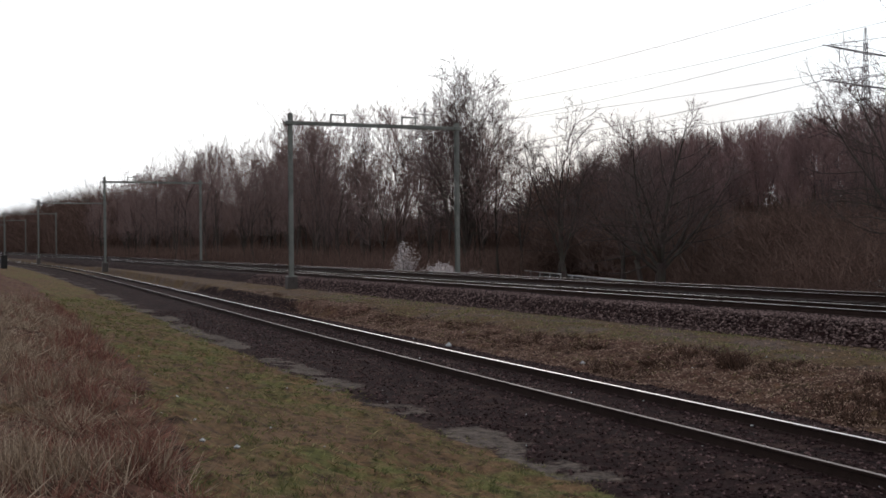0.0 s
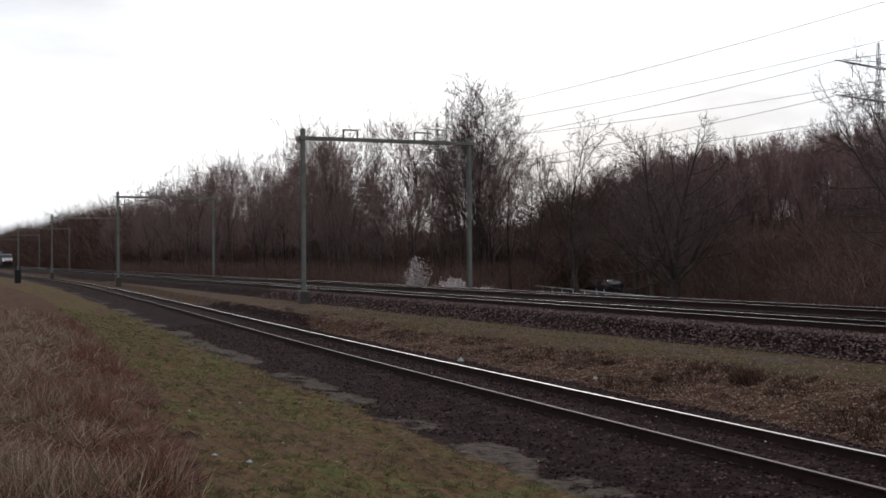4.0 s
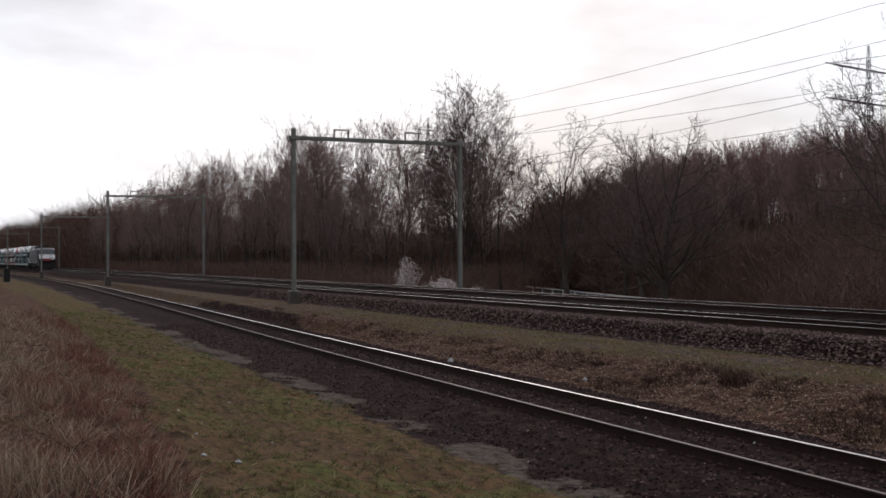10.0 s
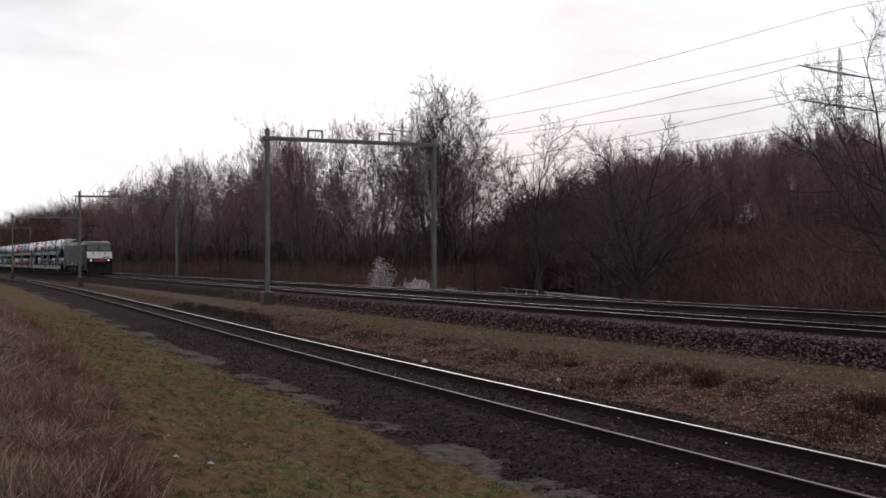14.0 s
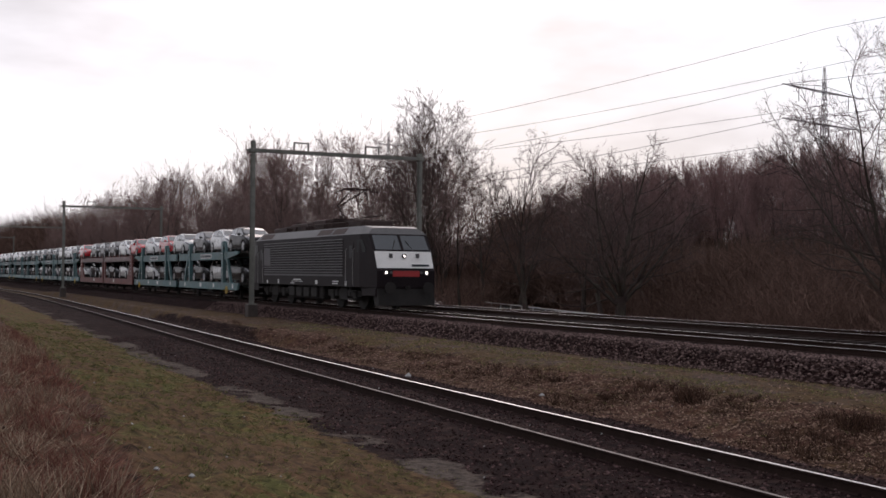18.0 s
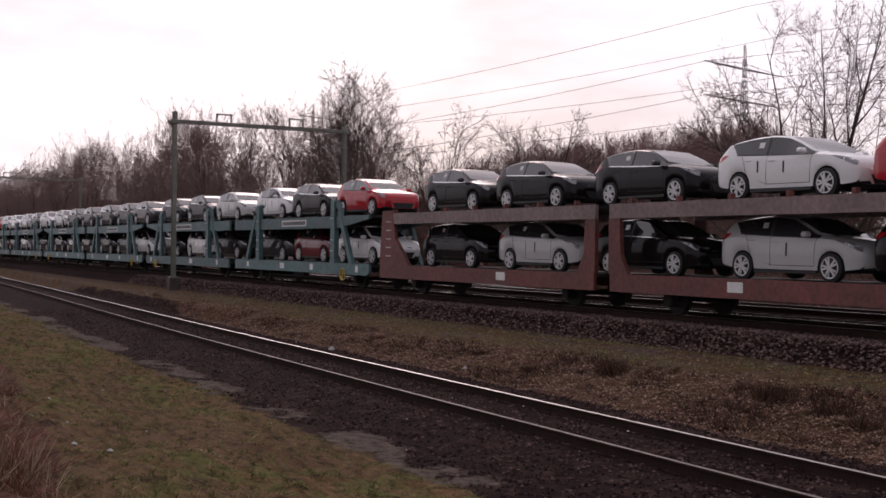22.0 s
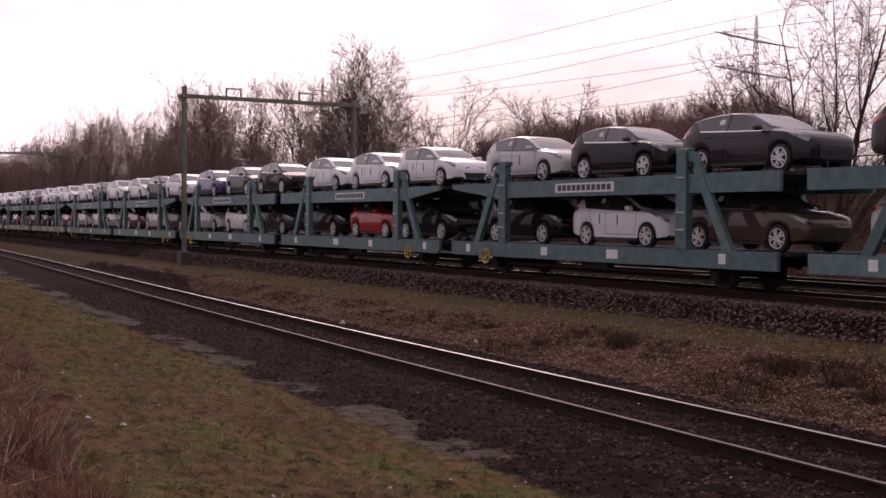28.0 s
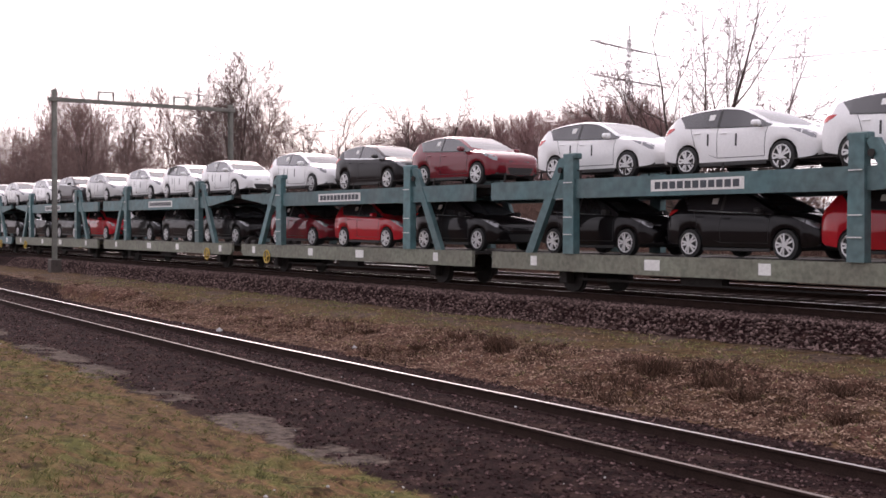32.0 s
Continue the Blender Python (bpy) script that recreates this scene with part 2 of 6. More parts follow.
def ground_z(x, y):
    """Height of the ground, before roughness."""
    c, w = siding(x), bend(x)
    near = c - 3.1
    z = 0.0 + (-1.1 - 0.0) * smooth01(min(1.0, near - 6.5), near, y)  # the grassy slope down to the siding
    if y > near:
        z = -1.1
    z += 0.05 * (1 - smooth01(1.5, 2.3, abs(y - c)))
    toe = LINE + w - 2.75
    ramp = smooth01(-38, -46, x) * smooth01(-130, -100, x)  # the old loading bank with its steep edge
    foot, top = c + 2.1, max(min(c + 5.2 - 4.7 * ramp, toe - 0.8), c + 2.45)
    if y > foot:
        z = -1.1 + 0.46 * smooth01(foot, top, y)
    if y > toe:
        z = -0.64 + 0.44 * smooth01(toe, toe + 0.85, y)
    back = FAR_LINE + w + 1.7
    if y > back:
        z = -0.2 - 0.9 * smooth01(back, back + 2.2, y) - 1.1 * smooth01(back + 5, back + 12, y)
    return z


def surface(x, y):
    """The ground's height with its roughness, and what grows there: grass, litter, path, moss strip."""
    c, w = siding(x), bend(x)
    z = ground_z(x, y)
    n1 = noise.noise((x * 0.35, y * 0.5, 0.3))
    n2 = noise.noise((x * 1.7, y * 2.1, 4.0))
    n3 = noise.noise((x * 3.0, y * 3.6, 9.0))
    bank = smooth01(-43, -50, x)
    grass = 1 - smooth01(c - 3.9, c - 3.0, y + 0.45 * n1 + 0.35 * n2)
    wander = 0.25 * noise.noise((x * 0.12, 1.0, 2.0))
    path = smooth01(c - 3.75, c - 3.45, y + wander + 0.22 * n2) * (1 - smooth01(c - 2.95, c - 2.45, y + wander + 0.3 * n2)) * (0.12 + 0.88 * smooth01(-0.2, 0.2, noise.noise((x * 0.42, y * 0.5, 7.0)) + 0.4 * n2)) * 0.72
    litter = smooth01(c + 1.9, c + 2.3, y + 0.15 * n2) * (1 - smooth01(LINE + w - 6.0, LINE + w - 5.2, y + 0.7 * n1)) * (1 - 0.85 * bank)
    strip = max(smooth01(LINE + w - 6.0, LINE + w - 5.2, y + 0.7 * n1), bank * smooth01(c + 2.3, c + 2.6, y)) * (1 - smooth01(LINE + w - 2.9, LINE + w - 2.5, y + 0.12 * n2))
    wild = smooth01(FAR_LINE + w + 2.2, FAR_LINE + w + 4, y)
    stones = max(0.0, 1 - max(grass, path, litter, strip, wild))
    heath = 1 - smooth01(0.0, 0.7, y - heath_edge(x) + 0.4 * n1)
    rough = 0.15 * grass + 0.13 * litter + 0.03 * stones + 0.02 * path + 0.03 * strip + 0.2 * wild
    flat = 1.0 if abs(y - c) > 1.6 else 0.25
    z += rough * flat * (0.7 * n1 + 0.6 * n2 + 0.5 * n3)
    return z, (grass * (1 - heath), max(litter, grass * heath, wild), path, strip)


def build_ground():
    xs = [-3000, -1800, -1200, -900, -700, -550, -450, -380, -320, -280, -240, -210, -185, -165, -148]
    x = -134.0
    while x < 6:
        xs.append(x)
        x += 2.0 if x < -80 else 1.0 if x < -48 else 0.4 if x < -30 else 0.2
    xs += [7, 9, 12, 16, 22, 30, 45, 70, 110, 180, 300, 600, 1500, 3000]
    ys = [-3000, -1500, -800, -400, -200, -100, -50, -25, -14, -9, -6, -4.5, -3.5, -2.6]
    y = -2.0
    while y < 20.2:
        ys.append(y)
        y += 0.13
    ys += [20.6, 22, 24, 26, 26.6, 27, 27.4, 27.8, 28.3, 29, 30, 32, 35, 38, 42, 46, 50, 56, 64, 75, 90, 120, 170, 250, 400, 700, 1400, 3000]
    nx, ny = len(xs), len(ys)
    verts, zone = [], []
    for x in xs:
        for y in ys:
            z, q = surface(x, y)
            verts.append((x, y, z))
            zone.append(q)
    faces = [(i * ny + j, (i + 1) * ny + j, (i + 1) * ny + j + 1, i * ny + j + 1) for i in range(nx - 1) for j in range(ny - 1)]
    g = Geo().add(verts, faces)
    me = g.mesh("ground", GROUND, smooth=False)
    me.polygons.foreach_set("use_smooth", [True] * len(faces))
    a = me.attributes.new("zone", "FLOAT_COLOR", "POINT")
    a.data.foreach_set("color", [v for q in zone for v in q])
    return tagged(part("ground", me, None), "grassy verge, gravel and littered banks along the railway", "ground", kind="structure")


def heath_edge(x):
    """Where the tall dead grass beside the camera ends."""
    return table(x, [(-900, 9.0), (-80, 7.4), (-35, 4.4), (-20, 3.1), (-14, 2.4), (-11, 2.0), (0, 0.8), (20, 0)])


def ground_material():
    m = bpy.data.materials.new("verge")
    m.use_nodes = True
    n, l = m.node_tree.nodes, m.node_tree.links
    b = n["Principled BSDF"]
    b.inputs["Roughness"].default_value, b.inputs["Specular IOR Level"].default_value = 0.95, 0.04
    tc = n.new("ShaderNodeTexCoord")
    at = n.new("ShaderNodeAttribute")
    at.attribute_name = "zone"
    sep = n.new("ShaderNodeSeparateColor")
    l.new(at.outputs["Color"], sep.inputs["Color"])

    def noise_of(scale, detail=4.0, rough=0.6):
        t = n.new("ShaderNodeTexNoise")
        t.inputs["Scale"].default_value, t.inputs["Detail"].default_value, t.inputs["Roughness"].default_value = scale, detail, rough
        l.new(tc.outputs["Object"], t.inputs["Vector"])
        return t.outputs["Fac"]

    def ramp(fac, *stops):
        r = n.new("ShaderNodeValToRGB")
        while len(r.color_ramp.elements) < len(stops):
            r.color_ramp.elements.new(0.5)
        for e, (p, c) in zip(r.color_ramp.elements, stops):
            e.position, e.color = p, (c[0], c[1] * 0.83, c[2] * 0.83, 1)
        l.new(fac, r.inputs["Fac"])
        return r.outputs["Color"]

    def mix(fac, a, c, mode="MIX"):
        x = n.new("ShaderNodeMix")
        x.data_type, x.blend_type = "RGBA", mode
        if isinstance(fac, float):
            x.inputs["Factor"].default_value = fac
        else:
            l.new(fac, x.inputs["Factor"])
        l.new(a, x.inputs["A"])
        l.new(c, x.inputs["B"])
        return x.outputs["Result"]

    def edge(mask, nz, wide=0.35):
        """A mask with a ragged edge."""
        s = n.new("ShaderNodeMath")
        s.operation = "ADD"
        l.new(mask, s.inputs[0])
        r = n.new("ShaderNodeMapRange")
        r.inputs["To Min"].default_value, r.inputs["To Max"].default_value = -wide, wide
        l.new(nz, r.inputs["Value"])
        l.new(r.outputs["Result"], s.inputs[1])
        k = n.new("ShaderNodeMapRange")
        k.interpolation_type = "SMOOTHSTEP"
        k.inputs["From Min"].default_value, k.inputs["From Max"].default_value = 0.35, 0.65
        l.new(s.outputs["Value"], k.inputs["Value"])
        return k.outputs["Result"]

    def sharpen(nz, a, b):
        k = n.new("ShaderNodeMapRange")
        k.interpolation_type = "SMOOTHSTEP"
        k.inputs["From Min"].default_value, k.inputs["From Max"].default_value = a, b
        l.new(nz, k.inputs["Value"])
        return k.outputs["Result"]

    big, mid, small, dots = noise_of(0.35), noise_of(2.2), noise_of(8.0, 5.0, 0.7), noise_of(24.0, 3.0, 0.7)
    stone = mix(small, ramp(dots, (0.35, (0.007, 0.0040, 0.0042)), (0.55, (0.0185, 0.0102, 0.0112)), (0.70, (0.085, 0.054, 0.056))), ramp(dots, (0.3, (0.0095, 0.0050, 0.0054)), (0.7, (0.0255, 0.0138, 0.0148))))
    green = mix(sharpen(mid, 0.40, 0.60), ramp(small, (0.3, (0.055, 0.066, 0.024)), (0.7, (0.135, 0.162, 0.062))), ramp(small, (0.3, (0.065, 0.047, 0.025)), (0.7, (0.20, 0.148, 0.084))))
    green = mix(sharpen(big, 0.42, 0.62), green, ramp(small, (0.3, (0.065, 0.047, 0.032)), (0.7, (0.165, 0.125, 0.076))))
    litter = mix(sharpen(noise_of(1.1), 0.45, 0.6), ramp(small, (0.3, (0.055, 0.034, 0.026)), (0.7, (0.17, 0.108, 0.084))), ramp(small, (0.3, (0.06, 0.048, 0.026)), (0.7, (0.17, 0.135, 0.076))))
    litter = mix(sharpen(mid, 0.42, 0.62), litter, ramp(dots, (0.45, (0.06, 0.038, 0.030)), (0.70, (0.23, 0.165, 0.135))))
    grey = ramp(small, (0.3, (0.066, 0.064, 0.058)), (0.7, (0.135, 0.134, 0.122)))
    moss = mix(sharpen(noise_of(0.8), 0.42, 0.6), ramp(small, (0.3, (0.06, 0.048, 0.026)), (0.7, (0.13, 0.102, 0.056))), ramp(small, (0.3, (0.065, 0.056, 0.048)), (0.7, (0.13, 0.112, 0.098))))
    stone = mix(sharpen(mid, 0.48, 0.66), stone, ramp(small, (0.3, (0.020, 0.0135, 0.0128)), (0.7, (0.062, 0.044, 0.040))))
    c = mix(edge(sep.outputs["Red"], small), stone, green)
    c = mix(edge(sep.outputs["Green"], small), c, litter)
    c = mix(edge(sep.outputs["Blue"], small, 0.6), c, grey)
    c = mix(edge(at.outputs["Alpha"], small), c, moss)
    # shade between clods multiplied into the ground colour, crests lightened
    clod_shade = noise_of(5.0, 4.0, 0.75)
    c = mix(1.0, c, ramp(clod_shade, (0.36, (0.30, 0.34, 0.34)), (0.47, (0.92, 1.06, 0.98)), (0.70, (1.30, 1.47, 1.32))), "MULTIPLY")
    l.new(c, b.inputs["Base Color"])
    bp = n.new("ShaderNodeBump")
    bp.inputs["Strength"].default_value, bp.inputs["Distance"].default_value = 1.0, 0.05
    l.new(small, bp.inputs["Height"])
    l.new(bp.outputs["Normal"], b.inputs["Normal"])
    return m


GROUND = ground_material()
build_ground()


# ---- tracks ----
def rail_between(name, path, parent, head=None):
    """A rail of real section along a path of points (x, y, z of its head)."""
    prof = [(-0.036, 0.0), (0.036, 0.0), (0.036, -0.03), (0.009, -0.045), (0.009, -0.14), (0.07, -0.158), (0.07, -0.172), (-0.07, -0.172), (-0.07, -0.158), (-0.009, -0.14), (-0.009, -0.045), (-0.036, -0.03)]
    g, k = Geo(), len(prof)
    verts = [(x, y + u, z + w) for x, y, z in path for u, w in prof]
    for i in range(len(path) - 1):
        for j in range(k):
            g.f.append((i * k + j, (i + 1) * k + j, (i + 1) * k + (j + 1) % k, i * k + (j + 1) % k))
            g.m.append(0 if j == 0 else 1)
    g.v = verts
    return part(name, g, (head or RAIL_HEAD, RAIL_SIDE), parent)


def track(name, label, centre, z, sleeper, step, x0, x1):
    t = thing(name, label, "railway track", kind="structure")
    xs = [-900, -600, -450, -350, -280, -230, -200, -170, -150] + list(range(-135, 8, 5)) + [20, 40, 80, 150, 300, 600]
    for side in (-0.7525, 0.7525):
        rail_between("rail", [(x, centre(x) + side, z) for x in xs], t, None if centre is not siding else DULL_HEAD if side < 0 else SHINY_HEAD)
    g = Geo().box(-0.125, 0.125, -1.3, 1.3, -0.16, 0.0, bevel=0.015)
    me = g.mesh("sleeper", sleeper)
    x, i = x1, 0
    while x > x0:
        o = part("sleeper", me, None, t)
        o.location = (x + random.uniform(-0.03, 0.03), centre(x) + random.uniform(-0.04, 0.04), z - 0.172 + random.uniform(-0.012, 0.0))
        o.rotation_euler = (0, 0, random.uniform(-0.02, 0.02))
        x -= step
        i += 1
    return t


track("siding_track", "siding with polished rails on dark timber sleepers in ballast", siding, SIDING_Z, SLEEPER_WOOD, 0.62, -62, 3)
track("near_main_track", "main line track on a raised bed of stone ballast", lambda x: LINE + bend(x), 0.0, SLEEPER_CONCRETE, 0.6, -95, 2)
track("far_main_track", "second main line track behind the first", lambda x: FAR_LINE + bend(x), 0.09, SLEEPER_CONCRETE, 0.6, -95, 2)


# ---- overhead line portals ----
def portal(x):
    t = thing("catenary_portal", "green-grey steel portal of two masts and a cross beam", "portal", "line portals", at=pose(x, 18.25, 0))
    wide, top, beam = 9.28, 8.24, 7.8
    for y in (0.0, wide):
        hi = top if y == 0 else beam + 0.25
        a, b, c = 0.118, 0.1, 0.007
        g = Geo().prism([(-a, y - b), (-a + 2 * c, y - b), (-a + 2 * c, y - c), (a - 2 * c, y - c), (a - 2 * c, y - b), (a, y - b), (a, y + b), (a - 2 * c, y + b), (a - 2 * c, y + c), (-a + 2 * c, y + c), (-a + 2 * c, y + b), (-a, y + b)], "z", 0.02, hi)
        m = part("mast", g, MAST_STEEL, t)
        part("foot_plate", Geo().box(-0.24, 0.24, y - 0.24, y + 0.24, -0.02, 0.02), MAST_STEEL, m)
        part("foundation", Geo().box(-0.26, 0.26, y - 0.26, y + 0.26, -0.9, -0.03, bevel=0.03), CONCRETE, t, "stained brown concrete foundation")
        clamp = Geo().box(-0.19, 0.19, y - 0.2, y + 0.2, beam - 0.16, beam + 0.06, bevel=0.02)
        if y == 0:
            clamp.box(-0.05, 0.05, y - 0.34, y - 0.1, beam - 0.09, beam - 0.01)
        part("clamp", clamp, MAST_STEEL, m)
    g = Geo()
    for s in (-0.13, 0.13):
        g.box(s - 0.05, s + 0.05, 0.2, wide - 0.2, beam - 0.13, beam + 0.04)
    for k in range(12):
        y = 0.5 + k * (wide - 1) / 11
        g.box(-0.08, 0.08, y - 0.04, y + 0.04, beam - 0.1, beam + 0.0)
    part("cross_beam", g, MAST_STEEL, t)
    for y in (LINE - 18.25 - 0.2, FAR_LINE - 18.25 - 0.25):
        g = Geo().bar((0, y - 0.38, beam), (0, y - 0.38, beam + 0.45), 0.07).bar((0, y + 0.38, beam), (0, y + 0.38, beam + 0.45), 0.07).bar((0, y - 0.42, beam + 0.45), (0, y + 0.42, beam + 0.45), 0.07)
        part("wire_bracket", g, MAST_STEEL, t)
    return t


for px in (-58.9, -119.1, -179.3, -239.4, -299.6, -359.7):
    portal(px)


# ---- the train: paints ----
def paint(name, colour, coat=0.8, vary=0.05):
    return material(name, colour, 0.5, 0.0, vary, 1.2, 25, coat=coat, spec=0.05)


CAR_PAINT = {
    "w": ("white", paint("white_car_paint", (0.76, 0.76, 0.755))),
    "s": ("silver", paint("silver_car_paint", (0.50, 0.50, 0.49))),
    "g": ("dark grey", paint("grey_car_paint", (0.026, 0.022, 0.025), 0.5)),
    "k": ("black", paint("black_car_paint", (0.005, 0.0035, 0.0042), 0.4)),
    "r": ("bright red", paint("red_car_paint", (0.44, 0.012, 0.020))),
    "m": ("dark red", paint("dark_red_car_paint", (0.15, 0.006, 0.013))),
    "b": ("navy blue", paint("blue_car_paint", (0.045, 0.04, 0.16))),
    "n": ("brown", paint("brown_car_paint", (0.075, 0.045, 0.038))),
}
TYRE = material("tyre_rubber", (0.018, 0.018, 0.018), 0.8, 0, 0.2, 5, 60)
ALLOY = material("alloy_wheel", (0.62, 0.62, 0.62), 0.35, 0.6, 0.08, 5, 60)
BLACK_PLASTIC = material("black_plastic", (0.016, 0.016, 0.016), 0.55, 0, 0.15, 4, 60)
CAR_GLASS = material("tinted_car_glass", (0.035, 0.033, 0.036), 0.05, 0, 0.05, 2, 30, spec=0.9)
# windscreen base lifted to hold some of the sky's grey reflection
WIND_GLASS = material("pale_windscreen_glass", (0.055, 0.06, 0.065), 0.06, 0, 0.05, 2, 30, spec=0.75)
CHROME = material("bright_window_trim", (0.75, 0.75, 0.75), 0.22, 0.9, 0.05, 4, 40)
RIM_SHADE = material("shaded_rim_metal", (0.10, 0.10, 0.105), 0.5, 0.5, 0.1, 5, 60)
LAMP_GLASS = material("clear_lamp_glass", (0.26, 0.26, 0.27), 0.10, 0.5, 0.05, 5, 60)
TAIL_RED = material("red_lamp_glass", (0.45, 0.02, 0.02), 0.15, 0, 0.05, 5, 60)
STICKER = material("black_transit_strip", (0.03, 0.03, 0.032), 0.6, 0, 0.1, 5, 60)
PAPER = material("white_paper", (0.72, 0.72, 0.70), 0.7, 0, 0.1, 5, 60)
TEAL = material("faded_teal_steel", (0.060, 0.145, 0.152), 0.5, 0, 0.30, 0.8, 5, 0.001, tint=(0.095, 0.125, 0.122), spread=0.2)
OLIVE = material("grimy_olive_steel", (0.165, 0.175, 0.130), 0.6, 0, 0.35, 0.8, 9, 0.001, tint=(0.12, 0.11, 0.085))
GREY_GREEN = material("weathered_grey_green_steel", (0.115, 0.175, 0.155), 0.6, 0, 0.35, 0.8, 9, 0.001, tint=(0.10, 0.13, 0.115))
RED_STEEL = material("red_oxide_steel", (0.17, 0.048, 0.04), 0.6, 0, 0.35, 0.8, 9, 0.001, tint=(0.09, 0.035, 0.03))
PALE_STEEL = material("bleached_pink_steel", (0.24, 0.17, 0.16), 0.6, 0, 0.3, 0.8, 9, 0.001)
UNDER = material("brake_dust_grime", (0.022, 0.018, 0.016), 0.85, 0, 0.4, 3, 30, 0.002)
TREAD = material("worn_steel_tread", (0.30, 0.29, 0.28), 0.4, 0.8, 0.2, 3, 40)
SIGN_WHITE = material("dirty_white_sign", (0.72, 0.72, 0.69), 0.6, 0, 0.15, 2, 30)
SIGN_DARK = material("sign_lettering_dark", (0.05, 0.06, 0.07), 0.6, 0, 0.1, 2, 30)
ORANGE = material("yellow_hand_wheel_paint", (0.55, 0.36, 0.05), 0.5, 0, 0.2, 4, 40)


# ---- cars ----
class CarShape:
    """The skin of a family hatchback or estate, nose to +x, wheels on z = 0, as rows of nine points from the floor to the roof's middle."""
    AXLES = (-1.324, 1.324)

    def __init__(self, estate):
        self.estate = estate
        tail = -2.40 if estate else -2.18
        self.tail = tail
        self.belt = [(tail, 0.86), (tail + 0.08, 1.03), (-1.75, 1.075), (-1.3, 1.045), (-0.4, 1.0), (0.5, 0.97), (0.95, 0.955), (1.35, 0.915), (1.7, 0.855), (1.92, 0.79), (2.06, 0.70), (2.14, 0.56)]
        if estate:
            self.top = [(tail, 0.92), (tail + 0.06, 1.06), (tail + 0.34, 1.36), (tail + 0.50, 1.425), (-1.3, 1.475), (-0.9, 1.495)]
        else:
            self.top = [(tail, 0.92), (tail + 0.06, 1.06), (-1.93, 1.25), (-1.80, 1.36), (-1.55, 1.405), (-1.25, 1.445), (-0.9, 1.475)]
        self.top += [(-0.5, 1.485), (-0.15, 1.465), (0.12, 1.415), (0.4, 1.31), (0.7, 1.175), (1.02, 1.02), (1.22, 0.995), (1.6, 0.93), (1.88, 0.85), (2.04, 0.755), (2.11, 0.67), (2.16, 0.57)]
        self.wide = [(tail, 0.66), (tail + 0.05, 0.78), (tail + 0.2, 0.85), (-1.5, 0.905), (-0.9, 0.908), (0.9, 0.908), (1.45, 0.902), (1.75, 0.865), (1.95, 0.79), (2.07, 0.68), (2.16, 0.50)]
        self.low = [(tail, 0.36), (tail + 0.1, 0.28), (-1.75, 0.22), (-0.9, 0.19), (0.9, 0.18), (1.8, 0.20), (2.16, 0.26)]

    def row(self, x):
        belt, top, w, low = (table(x, r) for r in (self.belt, self.top, self.wide, self.low))
        top = max(top, belt + 0.012)
        arch = max((0.318 + math.sqrt(max(0.0, 0.365 ** 2 - (x - a) ** 2)) if abs(x - a) < 0.365 else 0.0) for a in self.AXLES)
        sill = max(low + 0.07, arch)
        inner = 0.58 if arch else 0.86 * w
        cabin = top - belt
        if cabin > 0.13 and x < 1.02:  # beside the glass
            lean = 0.155 * min(cabin / 0.45, 1.0)
            edge = (0.93 * w - lean * 1.05, top - 0.055)
            shoulder = (edge[0] - 0.09, top - 0.016)
        else:
            edge = (0.80 * w, belt + 0.55 * (top - belt))
            shoulder = (0.45 * w, top - 0.15 * (top - belt))
        mid = max(0.56, sill + 0.05)
        return [(0, low), (inner, low + 0.01 if not arch else arch), (0.975 * w, sill), (w, mid), (0.99 * w, max(belt - 0.13, mid + 0.04)), (0.935 * w, belt), edge, shoulder, (0, top)]

    def stations(self):
        xs = [self.tail, self.tail + 0.05, self.tail + 0.12, -1.93, -1.80]
        xs += [a + 0.365 * k for a in self.AXLES for k in (-1.002, -0.998, -0.88, -0.64, -0.34, 0, 0.34, 0.64, 0.88, 0.998, 1.002)]
        xs += [-2.1, -0.75, -0.5, -0.42, -0.30, -0.05, 0.12, 0.28, 0.45, 0.6, 0.75, 0.86, 1.75, 1.84, 1.92, 2.0, 2.06, 2.11, 2.14, 2.16]
        return sorted(x for x in set(xs) if x >= self.tail)

    def at(self, x, k, s):
        """A point of the skin: k counts rows from the floor, s is the side."""
        r = self.row(x)
        i = min(int(k), 7)
        y, z = (r[i][d] + (r[i + 1][d] - r[i][d]) * (k - i) for d in (0, 1))
        return Vector((x, s * y, z))

    def patch(self, xs, low, high, s, proud=0.006):
        """A thin piece laid on the skin between two lines of rows given at each x."""
        g, n = Geo(), len(xs)
        for x, a, b in zip(xs, low, high):
            for k in (a, (a + b) / 2, b):
                p = self.at(x, k, s)
                t = self.at(x, min(k + 0.2, 8), s) - self.at(x, k - 0.2, s)
                out = Vector((0, t.z, -t.y)) * s
                out = out.normalized() if out.length > 1e-6 else Vector((0, s, 0))
                if out.y * s < 0:
                    out = -out
                g.v.append(tuple(p + out * proud))
                g.v.append(tuple(p - out * 0.01))
        for i in range(n - 1):
            for j in range(2):
                a, b = i * 6 + j * 2, (i + 1) * 6 + j * 2
                g.f.append((a, b, b + 2, a + 2) if s < 0 else (a + 2, b + 2, b, a))
            for a, b in ((i * 6, (i + 1) * 6), (i * 6 + 4, (i + 1) * 6 + 4)):
                g.f.append((a, a + 1, b + 1, b))
        g.f.append((0, 2, 4, 5, 3, 1))
        k = (n - 1) * 6
        g.f.append((k, k + 1, k + 3, k + 5, k + 4, k + 2))
        g.m = [0] * len(g.f)
        return g


